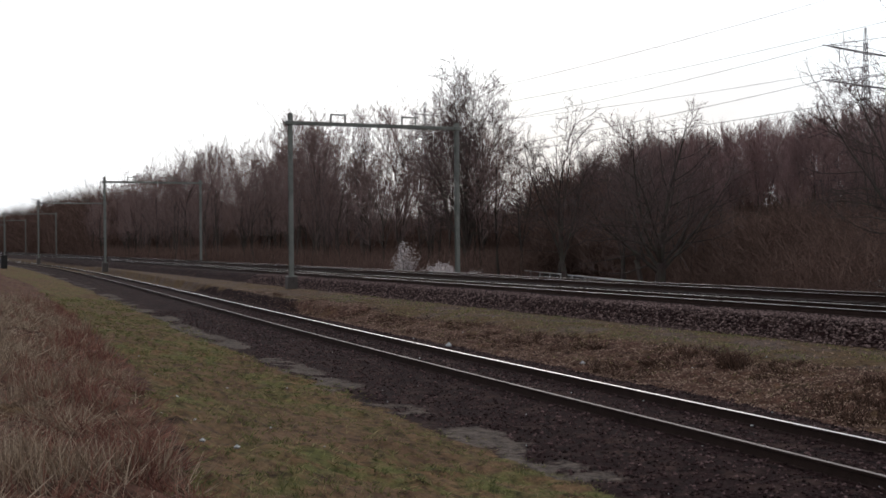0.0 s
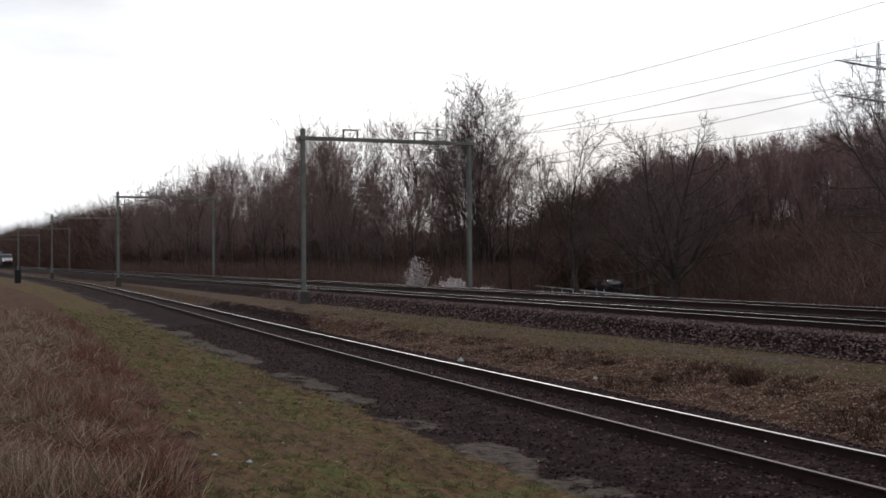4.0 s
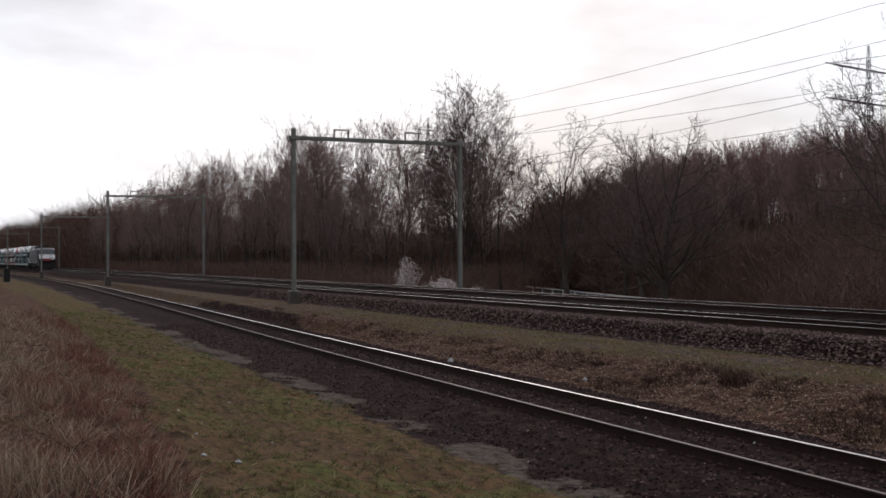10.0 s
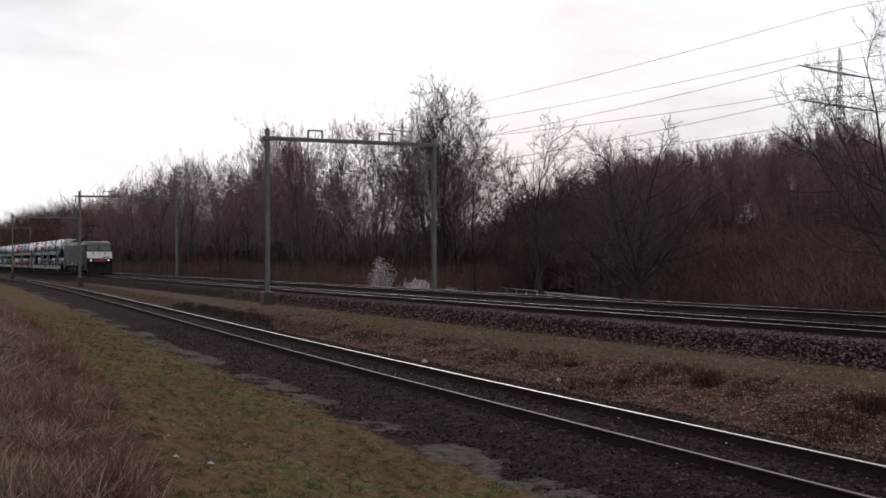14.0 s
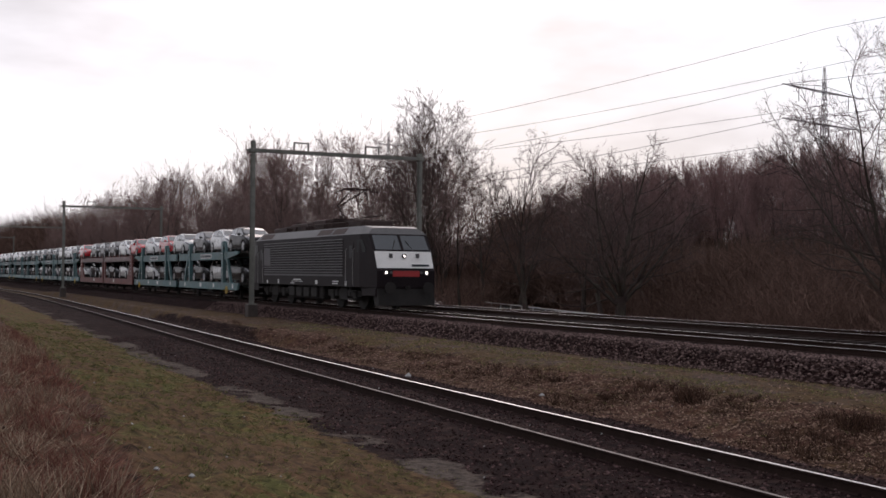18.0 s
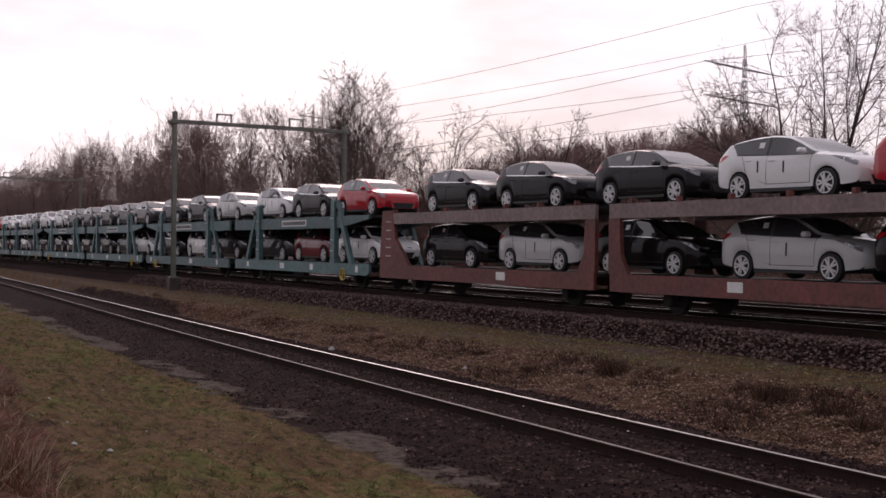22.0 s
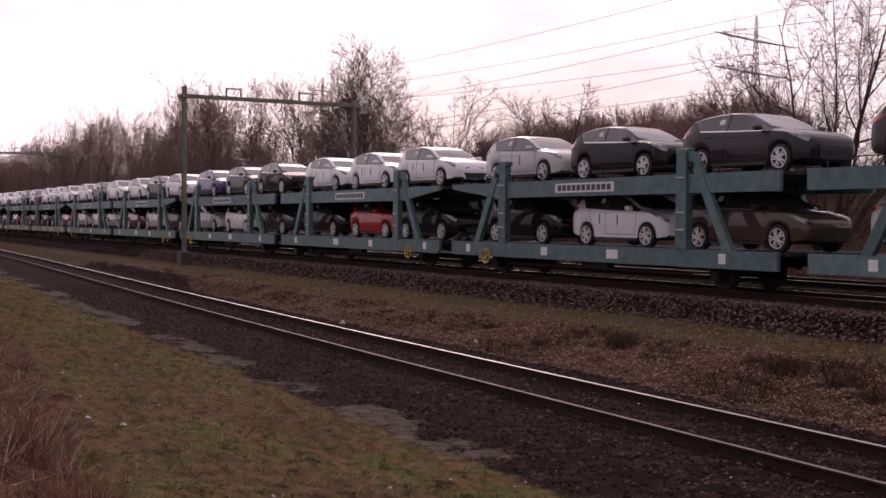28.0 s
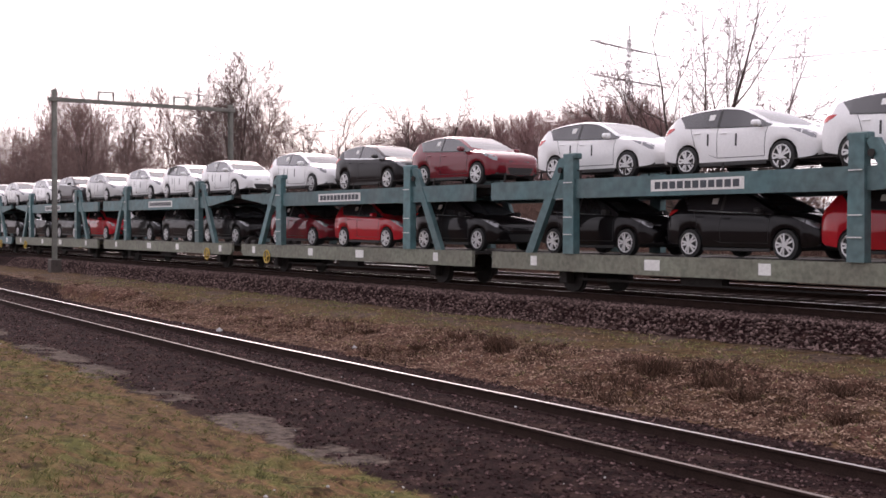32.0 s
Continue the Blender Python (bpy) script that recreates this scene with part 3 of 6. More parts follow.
def car_body(shape):
    """Painted skin, and the panes that sit in it."""
    xs = shape.stations()
    rows = [shape.row(x) for x in xs]
    g = Geo()
    glass = {"windscreen": Geo(), "rear_window": Geo(), "side_left": Geo(), "side_right": Geo(), "rear_side_left": Geo(), "rear_side_right": Geo()}
    back = -2.05 if shape.estate else -1.42
    end = back - 0.24 if shape.estate else -1.70
    for s in (-1, 1):
        for i in range(len(xs) - 1):
            x0, x1 = xs[i], xs[i + 1]
            for j in range(8):
                q = [(x0, s * rows[i][j][0], rows[i][j][1]), (x1, s * rows[i + 1][j][0], rows[i + 1][j][1]), (x1, s * rows[i + 1][j + 1][0], rows[i + 1][j + 1][1]), (x0, s * rows[i][j + 1][0], rows[i][j + 1][1])]
                if s > 0:
                    q = q[::-1]
                to, slot, mid = g, 0, (x0 + x1) / 2
                if j == 5 and back < mid < 0.93:
                    to = glass[("side_" if mid > -0.42 else "rear_side_") + ("left" if s > 0 else "right")]
                    if -0.5 < mid < -0.42:
                        to, slot = g, 1  # the black post between the doors
                elif j == 5 and end < mid <= back:  # the pane runs out to a point
                    f = lambda x: min(max((back - x) / (back - end), 0.0), 1.0)
                    c0, c1 = shape.at(x0, 5 + f(x0), s), shape.at(x1, 5 + f(x1), s)
                    a, b, c, d = (Vector(p) for p in (q if s < 0 else q[::-1]))
                    pane, skin = [c0, c1, c, d], [a, b, c1, c0]
                    glass["rear_side_" + ("left" if s > 0 else "right")].add(pane if s < 0 else pane[::-1], [(0, 1, 2, 3)])
                    g.add(skin if s < 0 else skin[::-1], [(0, 1, 2, 3)])
                    continue
                elif j in (6, 7) and 0.13 < mid < 1.02 and not (j == 6 and mid < 0.0):
                    to = glass["windscreen"] if j == 7 else g
                elif j == 7 and shape.tail + 0.06 < mid < (shape.tail + 0.36 if shape.estate else -1.80):
                    to = glass["rear_window"]
                elif j < 2:
                    slot = 1
                to.add(q, [(0, 1, 2, 3)], slot)
    for i, flip in ((0, 1), (len(xs) - 1, -1)):
        ring = [(xs[i], y, z) for y, z in rows[i]] + [(xs[i], -y, z) for y, z in rows[i][-2:0:-1]]
        g.add(ring[::flip], [tuple(range(len(ring)))])
    return weld(g), {k: weld(v) for k, v in glass.items()}


def weld(g):
    """Joins the corners that lie on one another, so that the skin shades as one."""
    seen, to, out = {}, [], Geo()
    for p in g.v:
        k = tuple(round(c, 4) for c in p)
        if k not in seen:
            seen[k] = len(out.v)
            out.v.append(tuple(p))
        to.append(seen[k])
    for f, m in zip(g.f, g.m):
        q = []
        for i in f:
            if to[i] not in q:
                q.append(to[i])
        if len(q) > 2:
            out.f.append(tuple(q))
            out.m.append(m)
    return out


def panel(pts, thick):
    """A thin closed panel over points in 3D, drawn out by a vector."""
    n = len(pts)
    g = Geo()
    g.add([tuple(p) for p in pts] + [tuple(Vector(p) + Vector(thick)) for p in pts], [tuple(range(n - 1, -1, -1)), tuple(range(n, 2 * n))] + [(i, (i + 1) % n, n + (i + 1) % n, n + i) for i in range(n)])
    return g


def wheel_meshes():
    tyre = Geo()
    for a, b, r0, r1 in ((-0.10, -0.08, 0.25, 0.312), (-0.08, 0.08, 0.318, 0.318), (0.08, 0.10, 0.312, 0.25)):
        tyre.disc((0, 0, 0), r0, "y", a, b, 22, r2=r1)
    rim = Geo()
    rim.ring((0, -0.094, 0), 0.228, 0.020, "y", 24, 5)
    rim.disc((0, 0, 0), 0.06, "y", -0.116, -0.07, 10)
    for j in range(10):
        a = 2 * math.pi * (j + 0.16 * (-1) ** j) / 10 + 0.3
        rim.bar((0.05 * math.cos(a), -0.104, 0.05 * math.sin(a)), (0.225 * math.cos(a), -0.096, 0.225 * math.sin(a)), 0.042)
    rim.disc((0, 0, 0), 0.212, "y", -0.088, -0.06, 18, slot=1)
    return tyre.mesh("tyre", TYRE, smooth=True), rim.mesh("rim", ALLOY, RIM_SHADE)


WHEEL = wheel_meshes()


def car_template(code, estate):
    colour, finish = CAR_PAINT[code]
    kind = "estate car" if estate else "hatchback"
    t = thing("estate_car" if estate else "hatchback_car", f"new {colour} {kind} on a car transporter wagon", "car", "cars on the train")
    shape = CarShape(estate)
    tail = shape.tail
    g, glass = car_body(shape)
    part("body", g, (finish, BLACK_PLASTIC), t, smooth=True)
    for name, pane in glass.items():
        part("side_window" if "side" in name else name, pane, WIND_GLASS if name == "windscreen" else CAR_GLASS, t, smooth=True)
    for s in (-1, 1):
        part("mirror", Geo().box(0.62, 0.80, s * 0.985 - 0.10, s * 0.985 + 0.10, 0.97, 1.10, bevel=0.04), finish if code in "wsrm" else BLACK_PLASTIC, t)
        xs = (1.42, 1.55, 1.70, 1.84, 1.95, 2.02)
        part("headlight", shape.patch(xs, (5.0, 4.80, 4.55, 4.40, 4.30, 4.45), (5.06, 5.25, 5.45, 5.50, 5.50, 5.35), s), LAMP_GLASS, t, smooth=True)
        xs = (tail + 0.03, tail + 0.10, tail + 0.20, tail + 0.32, tail + 0.42)
        part("tail_light", shape.patch(xs, (4.2, 4.15, 4.2, 4.5, 4.9), (5.2, 5.25, 5.2, 5.1, 5.0), s), TAIL_RED, t, smooth=True)
        if s < 0:  # what the side towards the siding shows
            seam = Geo()
            ends = []
            for x, lean in ((0.86, 0.05), (-0.44, 0.0), (-1.02, -0.24)):
                line = [shape.at(x + lean * (k - 2.2) / 2.8, k, s) for k in (2.3, 3.0, 4.0, 5.0)]
                seam.tube(line, 0.007, 4)
                ends.append(line[0])
            seam.tube(ends, 0.007, 4)
            part("door_seam", seam, BLACK_PLASTIC, t)
            for x in (-0.26, -1.02):
                p = shape.at(x, 4.05, s)
                part("door_handle", Geo().box(x - 0.10, x + 0.10, p.y - 0.022, p.y + 0.022, p.z - 0.013, p.z + 0.017, bevel=0.008), finish, t)
        xs = (0.93, 0.6, 0.2, -0.3, -0.8, -1.2, -1.42)
        if s < 0:
            part("window_trim", shape.patch(xs, [4.95] * 7, [5.05] * 7, s), CHROME if code in "gknb" else BLACK_PLASTIC, t, "bright trim strip" if code in "gknb" else "")
        for x in CarShape.AXLES:
            w = part("wheel", WHEEL[0], None, t)
            w.matrix_basis = pose(x, s * 0.815, 0.318, 0, 0, 0 if s < 0 else 180)
            part("rim", WHEEL[1], None, w)
        if s < 0:
            part("sill", Geo().box(-0.93, 0.93, s * 0.895 - 0.02, s * 0.895 + 0.012, 0.17, 0.235, bevel=0.008), BLACK_PLASTIC, t)
        part("fog_lamp_recess", panel([(1.99, s * 0.755, 0.30), (2.115, s * 0.52, 0.30), (2.11, s * 0.545, 0.44)][::s], (0.014, s * 0.014, 0.0)), BLACK_PLASTIC, t)
        if code in "ws" and s < 0:
            for x, a, b in ((-0.70, 3.2, 4.0), (0.10, 3.1, 4.0)) if code == "w" else ((0.06, 3.0, 4.0),):
                part("transit_strip", shape.patch((x - 0.022, x + 0.022), (a, a), (b, b), s, 0.008), STICKER, t)
        if s < 0:
            part("window_sticker", shape.patch((-0.78, -0.62), (5.42, 5.42), (5.72, 5.72), s, 0.008), PAPER, t)
    part("grille", panel([(2.150, -0.34, 0.27), (2.150, 0.34, 0.27), (2.158, 0.45, 0.47), (2.158, -0.45, 0.47)], (0.014, 0, 0)), BLACK_PLASTIC, t)
    part("upper_grille", panel([(2.115, -0.33, 0.592), (2.115, 0.33, 0.592), (2.095, 0.36, 0.645), (2.095, -0.36, 0.645)], (0.02, 0, 0.012)), BLACK_PLASTIC, t)
    return t


# ---- wagons ----
def bars_text(g, x0, x1, y, z0, z1, n, seed):
    """Plain blocks in the place of lettering that is not to be read."""
    w = (x1 - x0) / n
    for i in range(n):
        g.box(x0 + i * w + w * 0.12, x0 + i * w + w * 0.88, y - 0.003, y + 0.003, z0, z1)
    return g


def wheelset():
    g = Geo()
    for s in (-0.75, 0.75):
        g.disc((0, s, 0), 0.40, "y", -0.065, 0.065, 24)
        g.disc((0, s * 0.95, 0), 0.44, "y", -0.02, 0.02, 24)
    g.disc((0, 0, 0), 0.08, "y", -0.95, 0.95, 10)
    return g.mesh("wheelset", UNDER)


def axle_box(s):
    g = Geo()
    if s:
        g.box(-0.16, 0.16, s * 1.02 - 0.12, s * 1.02 + 0.12, -0.18, 0.18, bevel=0.03)
        g.box(-0.62, 0.62, s * 1.03 - 0.05, s * 1.03 + 0.05, 0.14, 0.24, bevel=0.02)
        g.box(-0.50, 0.50, s * 1.03 - 0.05, s * 1.03 + 0.05, 0.25, 0.31)
        for d in (-0.6, 0.6):
            g.box(d - 0.06, d + 0.06, s * 1.03 - 0.06, s * 1.03 + 0.06, 0.10, 0.42)
    return g.mesh("axle_suspension", UNDER)


WHEELSET, AXLE_BOX = wheelset(), (axle_box(-1), axle_box(1))
UPRIGHTS = (3.6, 11.8)


def add_axle(x, t):
    w = part("wheelset", WHEELSET, None, t)
    w.location = (x, 0, 0.40)
    for me in AXLE_BOX:
        o = part("axle_suspension", me, None, t)
        o.location = (x, 0, 0.40)


def buffers(t, x, s):
    for y in (-0.875, 0.875):
        part("buffer", Geo().disc((x, y, 1.0), 0.11, "x", 0, s * 0.35, 12).disc((x, y, 1.0), 0.24, "x", s * 0.35, s * 0.40, 16), UNDER, t)


def transporter(lower_paint):
    """A permanently coupled pair of two-deck car wagons; x = 0 is the joint between them, the deck reaches 15 m to each side."""
    t = thing("car_transporter_wagon", "faded teal two-deck car transporter wagon with slanting braces", "railway wagon", "car transporter wagons")
    for e in (-1, 1):
        for s in (-1, 1):
            y = s * 1.46
            p = [(e * 0.45, 0.55), (e * 14.75, 0.55), (e * 14.95, 0.66), (e * 14.95, 0.98), (e * 0.45, 0.98)]
            part("lower_side_beam", Geo().prism(p if e > 0 else p[::-1], "y", y - 0.05, y + 0.05), lower_paint, t)
            p = [(e * 0.4, 2.33), (e * 12.2, 2.33), (e * 14.9, 2.64), (e * 14.95, 2.79), (e * 0.4, 2.79)]
            part("upper_side_beam", Geo().prism(p if e > 0 else p[::-1], "y", y - 0.05, y + 0.05), TEAL, t)
            for x, d in zip(UPRIGHTS, (-1, 1)):
                g = Geo().prism([(e * x - 0.20, 0.98), (e * x + 0.20, 0.98), (e * x + 0.17, 3.36), (e * x - 0.17, 3.36)], "y", y - 0.12, y + 0.08)
                g.box(e * x - 0.24, e * x + 0.24, y - s * 0.02 - 0.12, y - s * 0.02 + 0.1, 3.28, 3.42, bevel=0.02)
                u = part("upright", g, TEAL, t)
                for k in (0, 1, 3) if s < 0 else ():
                    z = 1.45 + 0.42 * k
                    part("ladder_rung", Geo().bar((e * x - 0.15, y + s * 0.15, z), (e * x + 0.15, y + s * 0.15, z), 0.022), SIGN_WHITE, u)
                # a dark disc stands in for the shaded recess beside the upright
                if s < 0:
                    part("securing_lug", Geo().disc((e * x + e * d * 0.32, y - 0.13, 3.02), 0.075, "y", 0, 0.04, 14), UNDER, u)
                dd = e * d
                g = Geo().prism([(e * x + dd * 0.12, 3.34), (e * x + dd * 0.42, 3.30), (e * x + dd * 1.72, 0.98), (e * x + dd * 1.42, 0.98)][::-1 if dd > 0 else 1], "y", y - 0.07, y + 0.07)
                part("diagonal_brace", g, TEAL, t)
            g = Geo().box(e * 7.7 - 1.35, e * 7.7 + 1.35, y + s * 0.054 - 0.003, y + s * 0.054 + 0.003, 2.43, 2.69)
            sign = part("name_board", g, SIGN_WHITE, t, "white board with dark lettering blocks")
            part("lettering", bars_text(Geo(), e * 7.7 - 1.25, e * 7.7 + 1.25, y + s * 0.06, 2.48, 2.64, 11, 3), SIGN_DARK, sign)
            for x, w in ((6.4, 0.24), (9.6, 0.16), (13.9, 0.12), (2.2, 0.12)):
                part("data_plate", Geo().box(e * x - w, e * x + w, y + s * 0.054 - 0.003, y + s * 0.054 + 0.003, 0.66, 0.90), SIGN_WHITE, t)
        g = Geo().box(min(e * 0.5, e * 14.9), max(e * 0.5, e * 14.9), -1.41, 1.41, 0.88, 0.95)
        part("lower_deck", g, UNDER, t)
        g = Geo().box(min(e * 0.42, e * 14.9), max(e * 0.42, e * 14.9), -1.41, -0.45, 2.70, 2.785).box(min(e * 0.42, e * 14.9), max(e * 0.42, e * 14.9), 0.45, 1.41, 2.70, 2.785)
        for k in range(10):
            x = e * (1.2 + k * 1.45)
            g.box(x - 0.06, x + 0.06, -1.41, 1.41, 2.55, 2.70)
        part("upper_deck", g, UNDER, t)
        for x in UPRIGHTS:
            part("cross_tie", Geo().box(e * x - 0.08, e * x + 0.08, -1.4, 1.4, 2.36, 2.50), TEAL, t)
        for s in (-1, 1):
            rail = Geo().bar((e * 0.9, s * 1.44, 3.0), (e * 14.4, s * 1.44, 3.0), 0.022)
            for k in range(10):
                x = e * (0.9 + k * 1.5)
                rail.bar((x, s * 1.44, 2.78), (x, s * 1.44, 3.01), 0.03)
            part("edge_rail", rail, UNDER, t)
        for x in (2.9, 12.9):
            add_axle(e * x, t)
        for s in (-1, 1):
            hw = part("hand_brake_wheel", Geo().ring((e * 12.75, s * 1.56, 0.55), 0.22, 0.022, "y", 20, 5).bar((e * 12.75, s * 1.56, 0.33), (e * 12.75, s * 1.56, 0.77), 0.03).bar((e * 12.75 - 0.2, s * 1.56, 0.45), (e * 12.75 + 0.2, s * 1.56, 0.62), 0.03), ORANGE, t)
            rod = Geo().bar((e * 3.6, s * 1.2, 0.36), (e * 11.8, s * 1.2, 0.36), 0.04).box(min(e * 7, e * 8.2), max(e * 7, e * 8.2), s * 1.1 - 0.12, s * 1.1 + 0.12, 0.36, 0.62)
            part("brake_rod", rod, UNDER, t)
        buffers(t, e * 14.95, e)
    part("drawbar", Geo().box(-0.6, 0.6, -0.12, 0.12, 0.62, 0.82), UNDER, t)
    return t


def red_transporter():
    t = thing("red_car_transporter_wagon", "red oxide two-deck car transporter wagon with plated ends", "railway wagon", "car transporter wagons")
    for e in (-1, 1):
        for s in (-1, 1):
            y = s * 1.46
            part("lower_side_beam", Geo().box(min(e * 0.35, e * 13.1), max(e * 0.35, e * 13.1), y - 0.05, y + 0.05, 0.52, 0.98), RED_STEEL, t)
            part("upper_side_beam", Geo().box(min(e * 0.3, e * 12.9), max(e * 0.3, e * 12.9), y - 0.05, y + 0.05, 2.42, 2.80), PALE_STEEL, t, "bleached reddish side beam")
            p = [(e * 10.9, 0.98), (e * 13.1, 0.98), (e * 12.9, 2.9), (e * 12.1, 2.9), (e * 11.9, 1.9), (e * 11.3, 1.4)]
            pl = part("end_plate", Geo().prism(p if e > 0 else p[::-1], "y", y - 0.06, y + 0.06), RED_STEEL, t)
            for k in range(5) if s < 0 else ():
                part("ladder_rung", Geo().bar((e * 12.2, y + s * 0.08, 1.3 + 0.3 * k), (e * 12.55, y + s * 0.08, 1.3 + 0.3 * k), 0.025), SIGN_WHITE, pl)
            p = [(e * 0.3, 0.98), (e * 1.1, 0.98), (e * 0.8, 1.5), (e * 0.75, 2.42), (e * 0.3, 2.42)]
            part("joint_post", Geo().prism(p if e > 0 else p[::-1], "y", y - 0.06, y + 0.06), RED_STEEL, t)
            for k in range(7):
                part("edge_stub", Geo().box(e * (1.2 + k * 1.8) - 0.05, e * (1.2 + k * 1.8) + 0.05, y - 0.07, y + 0.07, 2.80, 2.93), RED_STEEL, t)
            part("data_plate", Geo().box(e * 5 - 0.25, e * 5 + 0.25, y + s * 0.054 - 0.003, y + s * 0.054 + 0.003, 0.66, 0.9), SIGN_WHITE, t)
        part("lower_deck", Geo().box(min(e * 0.4, e * 13), max(e * 0.4, e * 13), -1.41, 1.41, 0.88, 0.95), UNDER, t)
        part("upper_deck", Geo().box(min(e * 0.35, e * 12.9), max(e * 0.35, e * 12.9), -1.41, -0.45, 2.70, 2.785).box(min(e * 0.35, e * 12.9), max(e * 0.35, e * 12.9), 0.45, 1.41, 2.70, 2.785), UNDER, t)
        for x in (2.2, 11.2):
            add_axle(e * x, t)
        buffers(t, e * 13.1, e)
    part("drawbar", Geo().box(-0.5, 0.5, -0.12, 0.12, 0.62, 0.82), UNDER, t)
    return t


# ---- the locomotive ----
LOCO_BLACK = material("dusty_black_loco_paint", (0.0115, 0.0068, 0.0082), 0.55, 0, 0.35, 0.9, 14, tint=(0.020, 0.013, 0.014), spec=0.14)
LOCO_GREY = material("grey_roof_paint", (0.11, 0.104, 0.104), 0.55, 0, 0.25, 1.0, 14)
LOCO_LINE = material("pale_grille_edge", (0.10, 0.092, 0.096), 0.6, 0, 0.2, 1.0, 20)
LOCO_WHITE = material("white_cab_front", (0.88, 0.86, 0.82), 0.45, 0, 0.12, 2.0, 30)
LOCO_RED = material("red_cab_band", (0.42, 0.03, 0.03), 0.45, 0, 0.12, 2.0, 30)
ROOF_DARK = material("rusty_roof_gear", (0.06, 0.035, 0.03), 0.8, 0, 0.35, 2, 20)
HANDRAIL = material("dull_steel_handrail", (0.30, 0.29, 0.28), 0.5, 0.3, 0.1, 4, 40)
CAB_GLASS = material("dark_cab_glass", (0.015, 0.015, 0.017), 0.35, 0, 0.05, 2, 30, spec=0.12)
WINDSCREEN = material("grey_windscreen_glass", (0.05, 0.058, 0.065), 0.08, 0, 0.05, 2, 30, spec=0.9)


def glowing(name, colour, power):
    m = bpy.data.materials.new(name)
    m.use_nodes = True
    b = m.node_tree.nodes["Principled BSDF"]
    b.inputs["Base Color"].default_value = (*colour, 1)
    b.inputs["Emission Color"].default_value, b.inputs["Emission Strength"].default_value = (*colour, 1), power
    return m


HEADLAMP = glowing("lit_headlamp", (1.0, 0.96, 0.88), 3.5)


def locomotive():
    """x = 0 is the nose, the body reaches back to x = -18.4."""
    n = 18.4
    t = thing("electric_locomotive", "black electric locomotive with white cab front and red band", "locomotive")
    g = Geo()
    for s in (-1, 1):
        a = len(g.v)
        front = [(0, 1.0, 1.33), (0, 1.72, 1.33), (-0.08, 1.80, 1.34), (-0.40, 2.55, 1.36), (-0.95, 3.28, 1.36), (-1.6, 3.28, 1.49), (-1.6, 2.55, 1.5), (-1.6, 1.80, 1.5), (-1.6, 1.0, 1.5)]
        g.v.extend((x, s * w, z) for x, z, w in front)
        f = [(0, 1, 7, 8), (1, 2, 7), (2, 3, 6, 7), (3, 4, 5, 6)]
        g.f.extend(tuple(a + i for i in (q if s < 0 else q[::-1])) for q in f)
        a = len(g.v)
        g.v.extend((-n - x, s * w, z) for x, z, w in front)
        g.f.extend(tuple(a + i for i in (q[::-1] if s < 0 else q)) for q in f)
        a = len(g.v)
        g.v.extend([(-1.6, s * 1.5, 1.0), (-1.6, s * 1.5, 2.55), (-1.6, s * 1.49, 3.28), (-n + 1.6, s * 1.49, 3.28), (-n + 1.6, s * 1.5, 2.55), (-n + 1.6, s * 1.5, 1.0)])
        q = [(0, 1, 4, 5), (1, 2, 3, 4)]
        g.f.extend(tuple(a + i for i in (p if s < 0 else p[::-1])) for p in q)
    for e in (0, 1):
        X = (lambda x: x) if e == 0 else (lambda x: -n - x)
        a = len(g.v)
        g.v.extend((X(x), s * w, z) for x, z, w in ((0, 1.0, 1.33), (0, 1.72, 1.33), (-0.08, 1.8, 1.34), (-0.4, 2.55, 1.36), (-0.95, 3.28, 1.36)) for s in (-1, 1))
        g.f.extend(tuple(a + i for i in ((2 * j, 2 * j + 1, 2 * j + 3, 2 * j + 2) if e == 0 else (2 * j, 2 * j + 2, 2 * j + 3, 2 * j + 1))) for j in range(4))
    g.add([(0, -1.33, 1.0), (0, 1.33, 1.0), (-n, 1.33, 1.0), (-n, -1.33, 1.0)], [(0, 3, 2, 1)])
    g.m = [0] * len(g.f)
    part("body", g, LOCO_BLACK, t)
    # roof: sloping grey shoulders and a flat top
    for s in (-1, 1):
        g = Geo().add([(-1.5, s * 1.485, 3.285), (-n + 1.5, s * 1.485, 3.285), (-n + 1.9, s * 1.16, 3.66), (-1.9, s * 1.16, 3.66)], [(0, 1, 2, 3) if s > 0 else (3, 2, 1, 0)])
        sh = part("roof_shoulder", g, LOCO_GREY, t, "grey sloping roof edge")
        for x0, x1 in ((-7.2, -5.4), (-5.2, -3.6), (-16.2, -14.2)):
            gg = panel([(x0, s * 1.44, 3.345), (x1, s * 1.44, 3.345), (x1, s * 1.22, 3.60), (x0, s * 1.22, 3.60)][:: (1 if s > 0 else -1)], (0, s * 0.006, 0.006))
            part("roof_vent", gg, ROOF_DARK, sh)
    cap = Geo()
    for e in (0, 1):
        X = (lambda x: x) if e == 0 else (lambda x: -n - x)
        for s in (-1, 1):
            p = [(X(-0.95), s * 1.36, 3.285), (X(-1.5), s * 1.485, 3.285), (X(-1.9), s * 1.16, 3.66), (X(-1.25), s * 1.05, 3.56)]
            cap.add(p, [(0, 1, 2, 3) if (s > 0) == (e == 1) else (3, 2, 1, 0)])
        p = [(X(-0.95), -1.36, 3.285), (X(-0.95), 1.36, 3.285), (X(-1.25), 1.05, 3.56), (X(-1.25), -1.05, 3.56)]
        cap.add(p, [(0, 1, 2, 3) if e == 0 else (3, 2, 1, 0)])
        p = [(X(-1.25), -1.05, 3.56), (X(-1.25), 1.05, 3.56), (X(-1.9), 1.16, 3.66), (X(-1.9), -1.16, 3.66)]
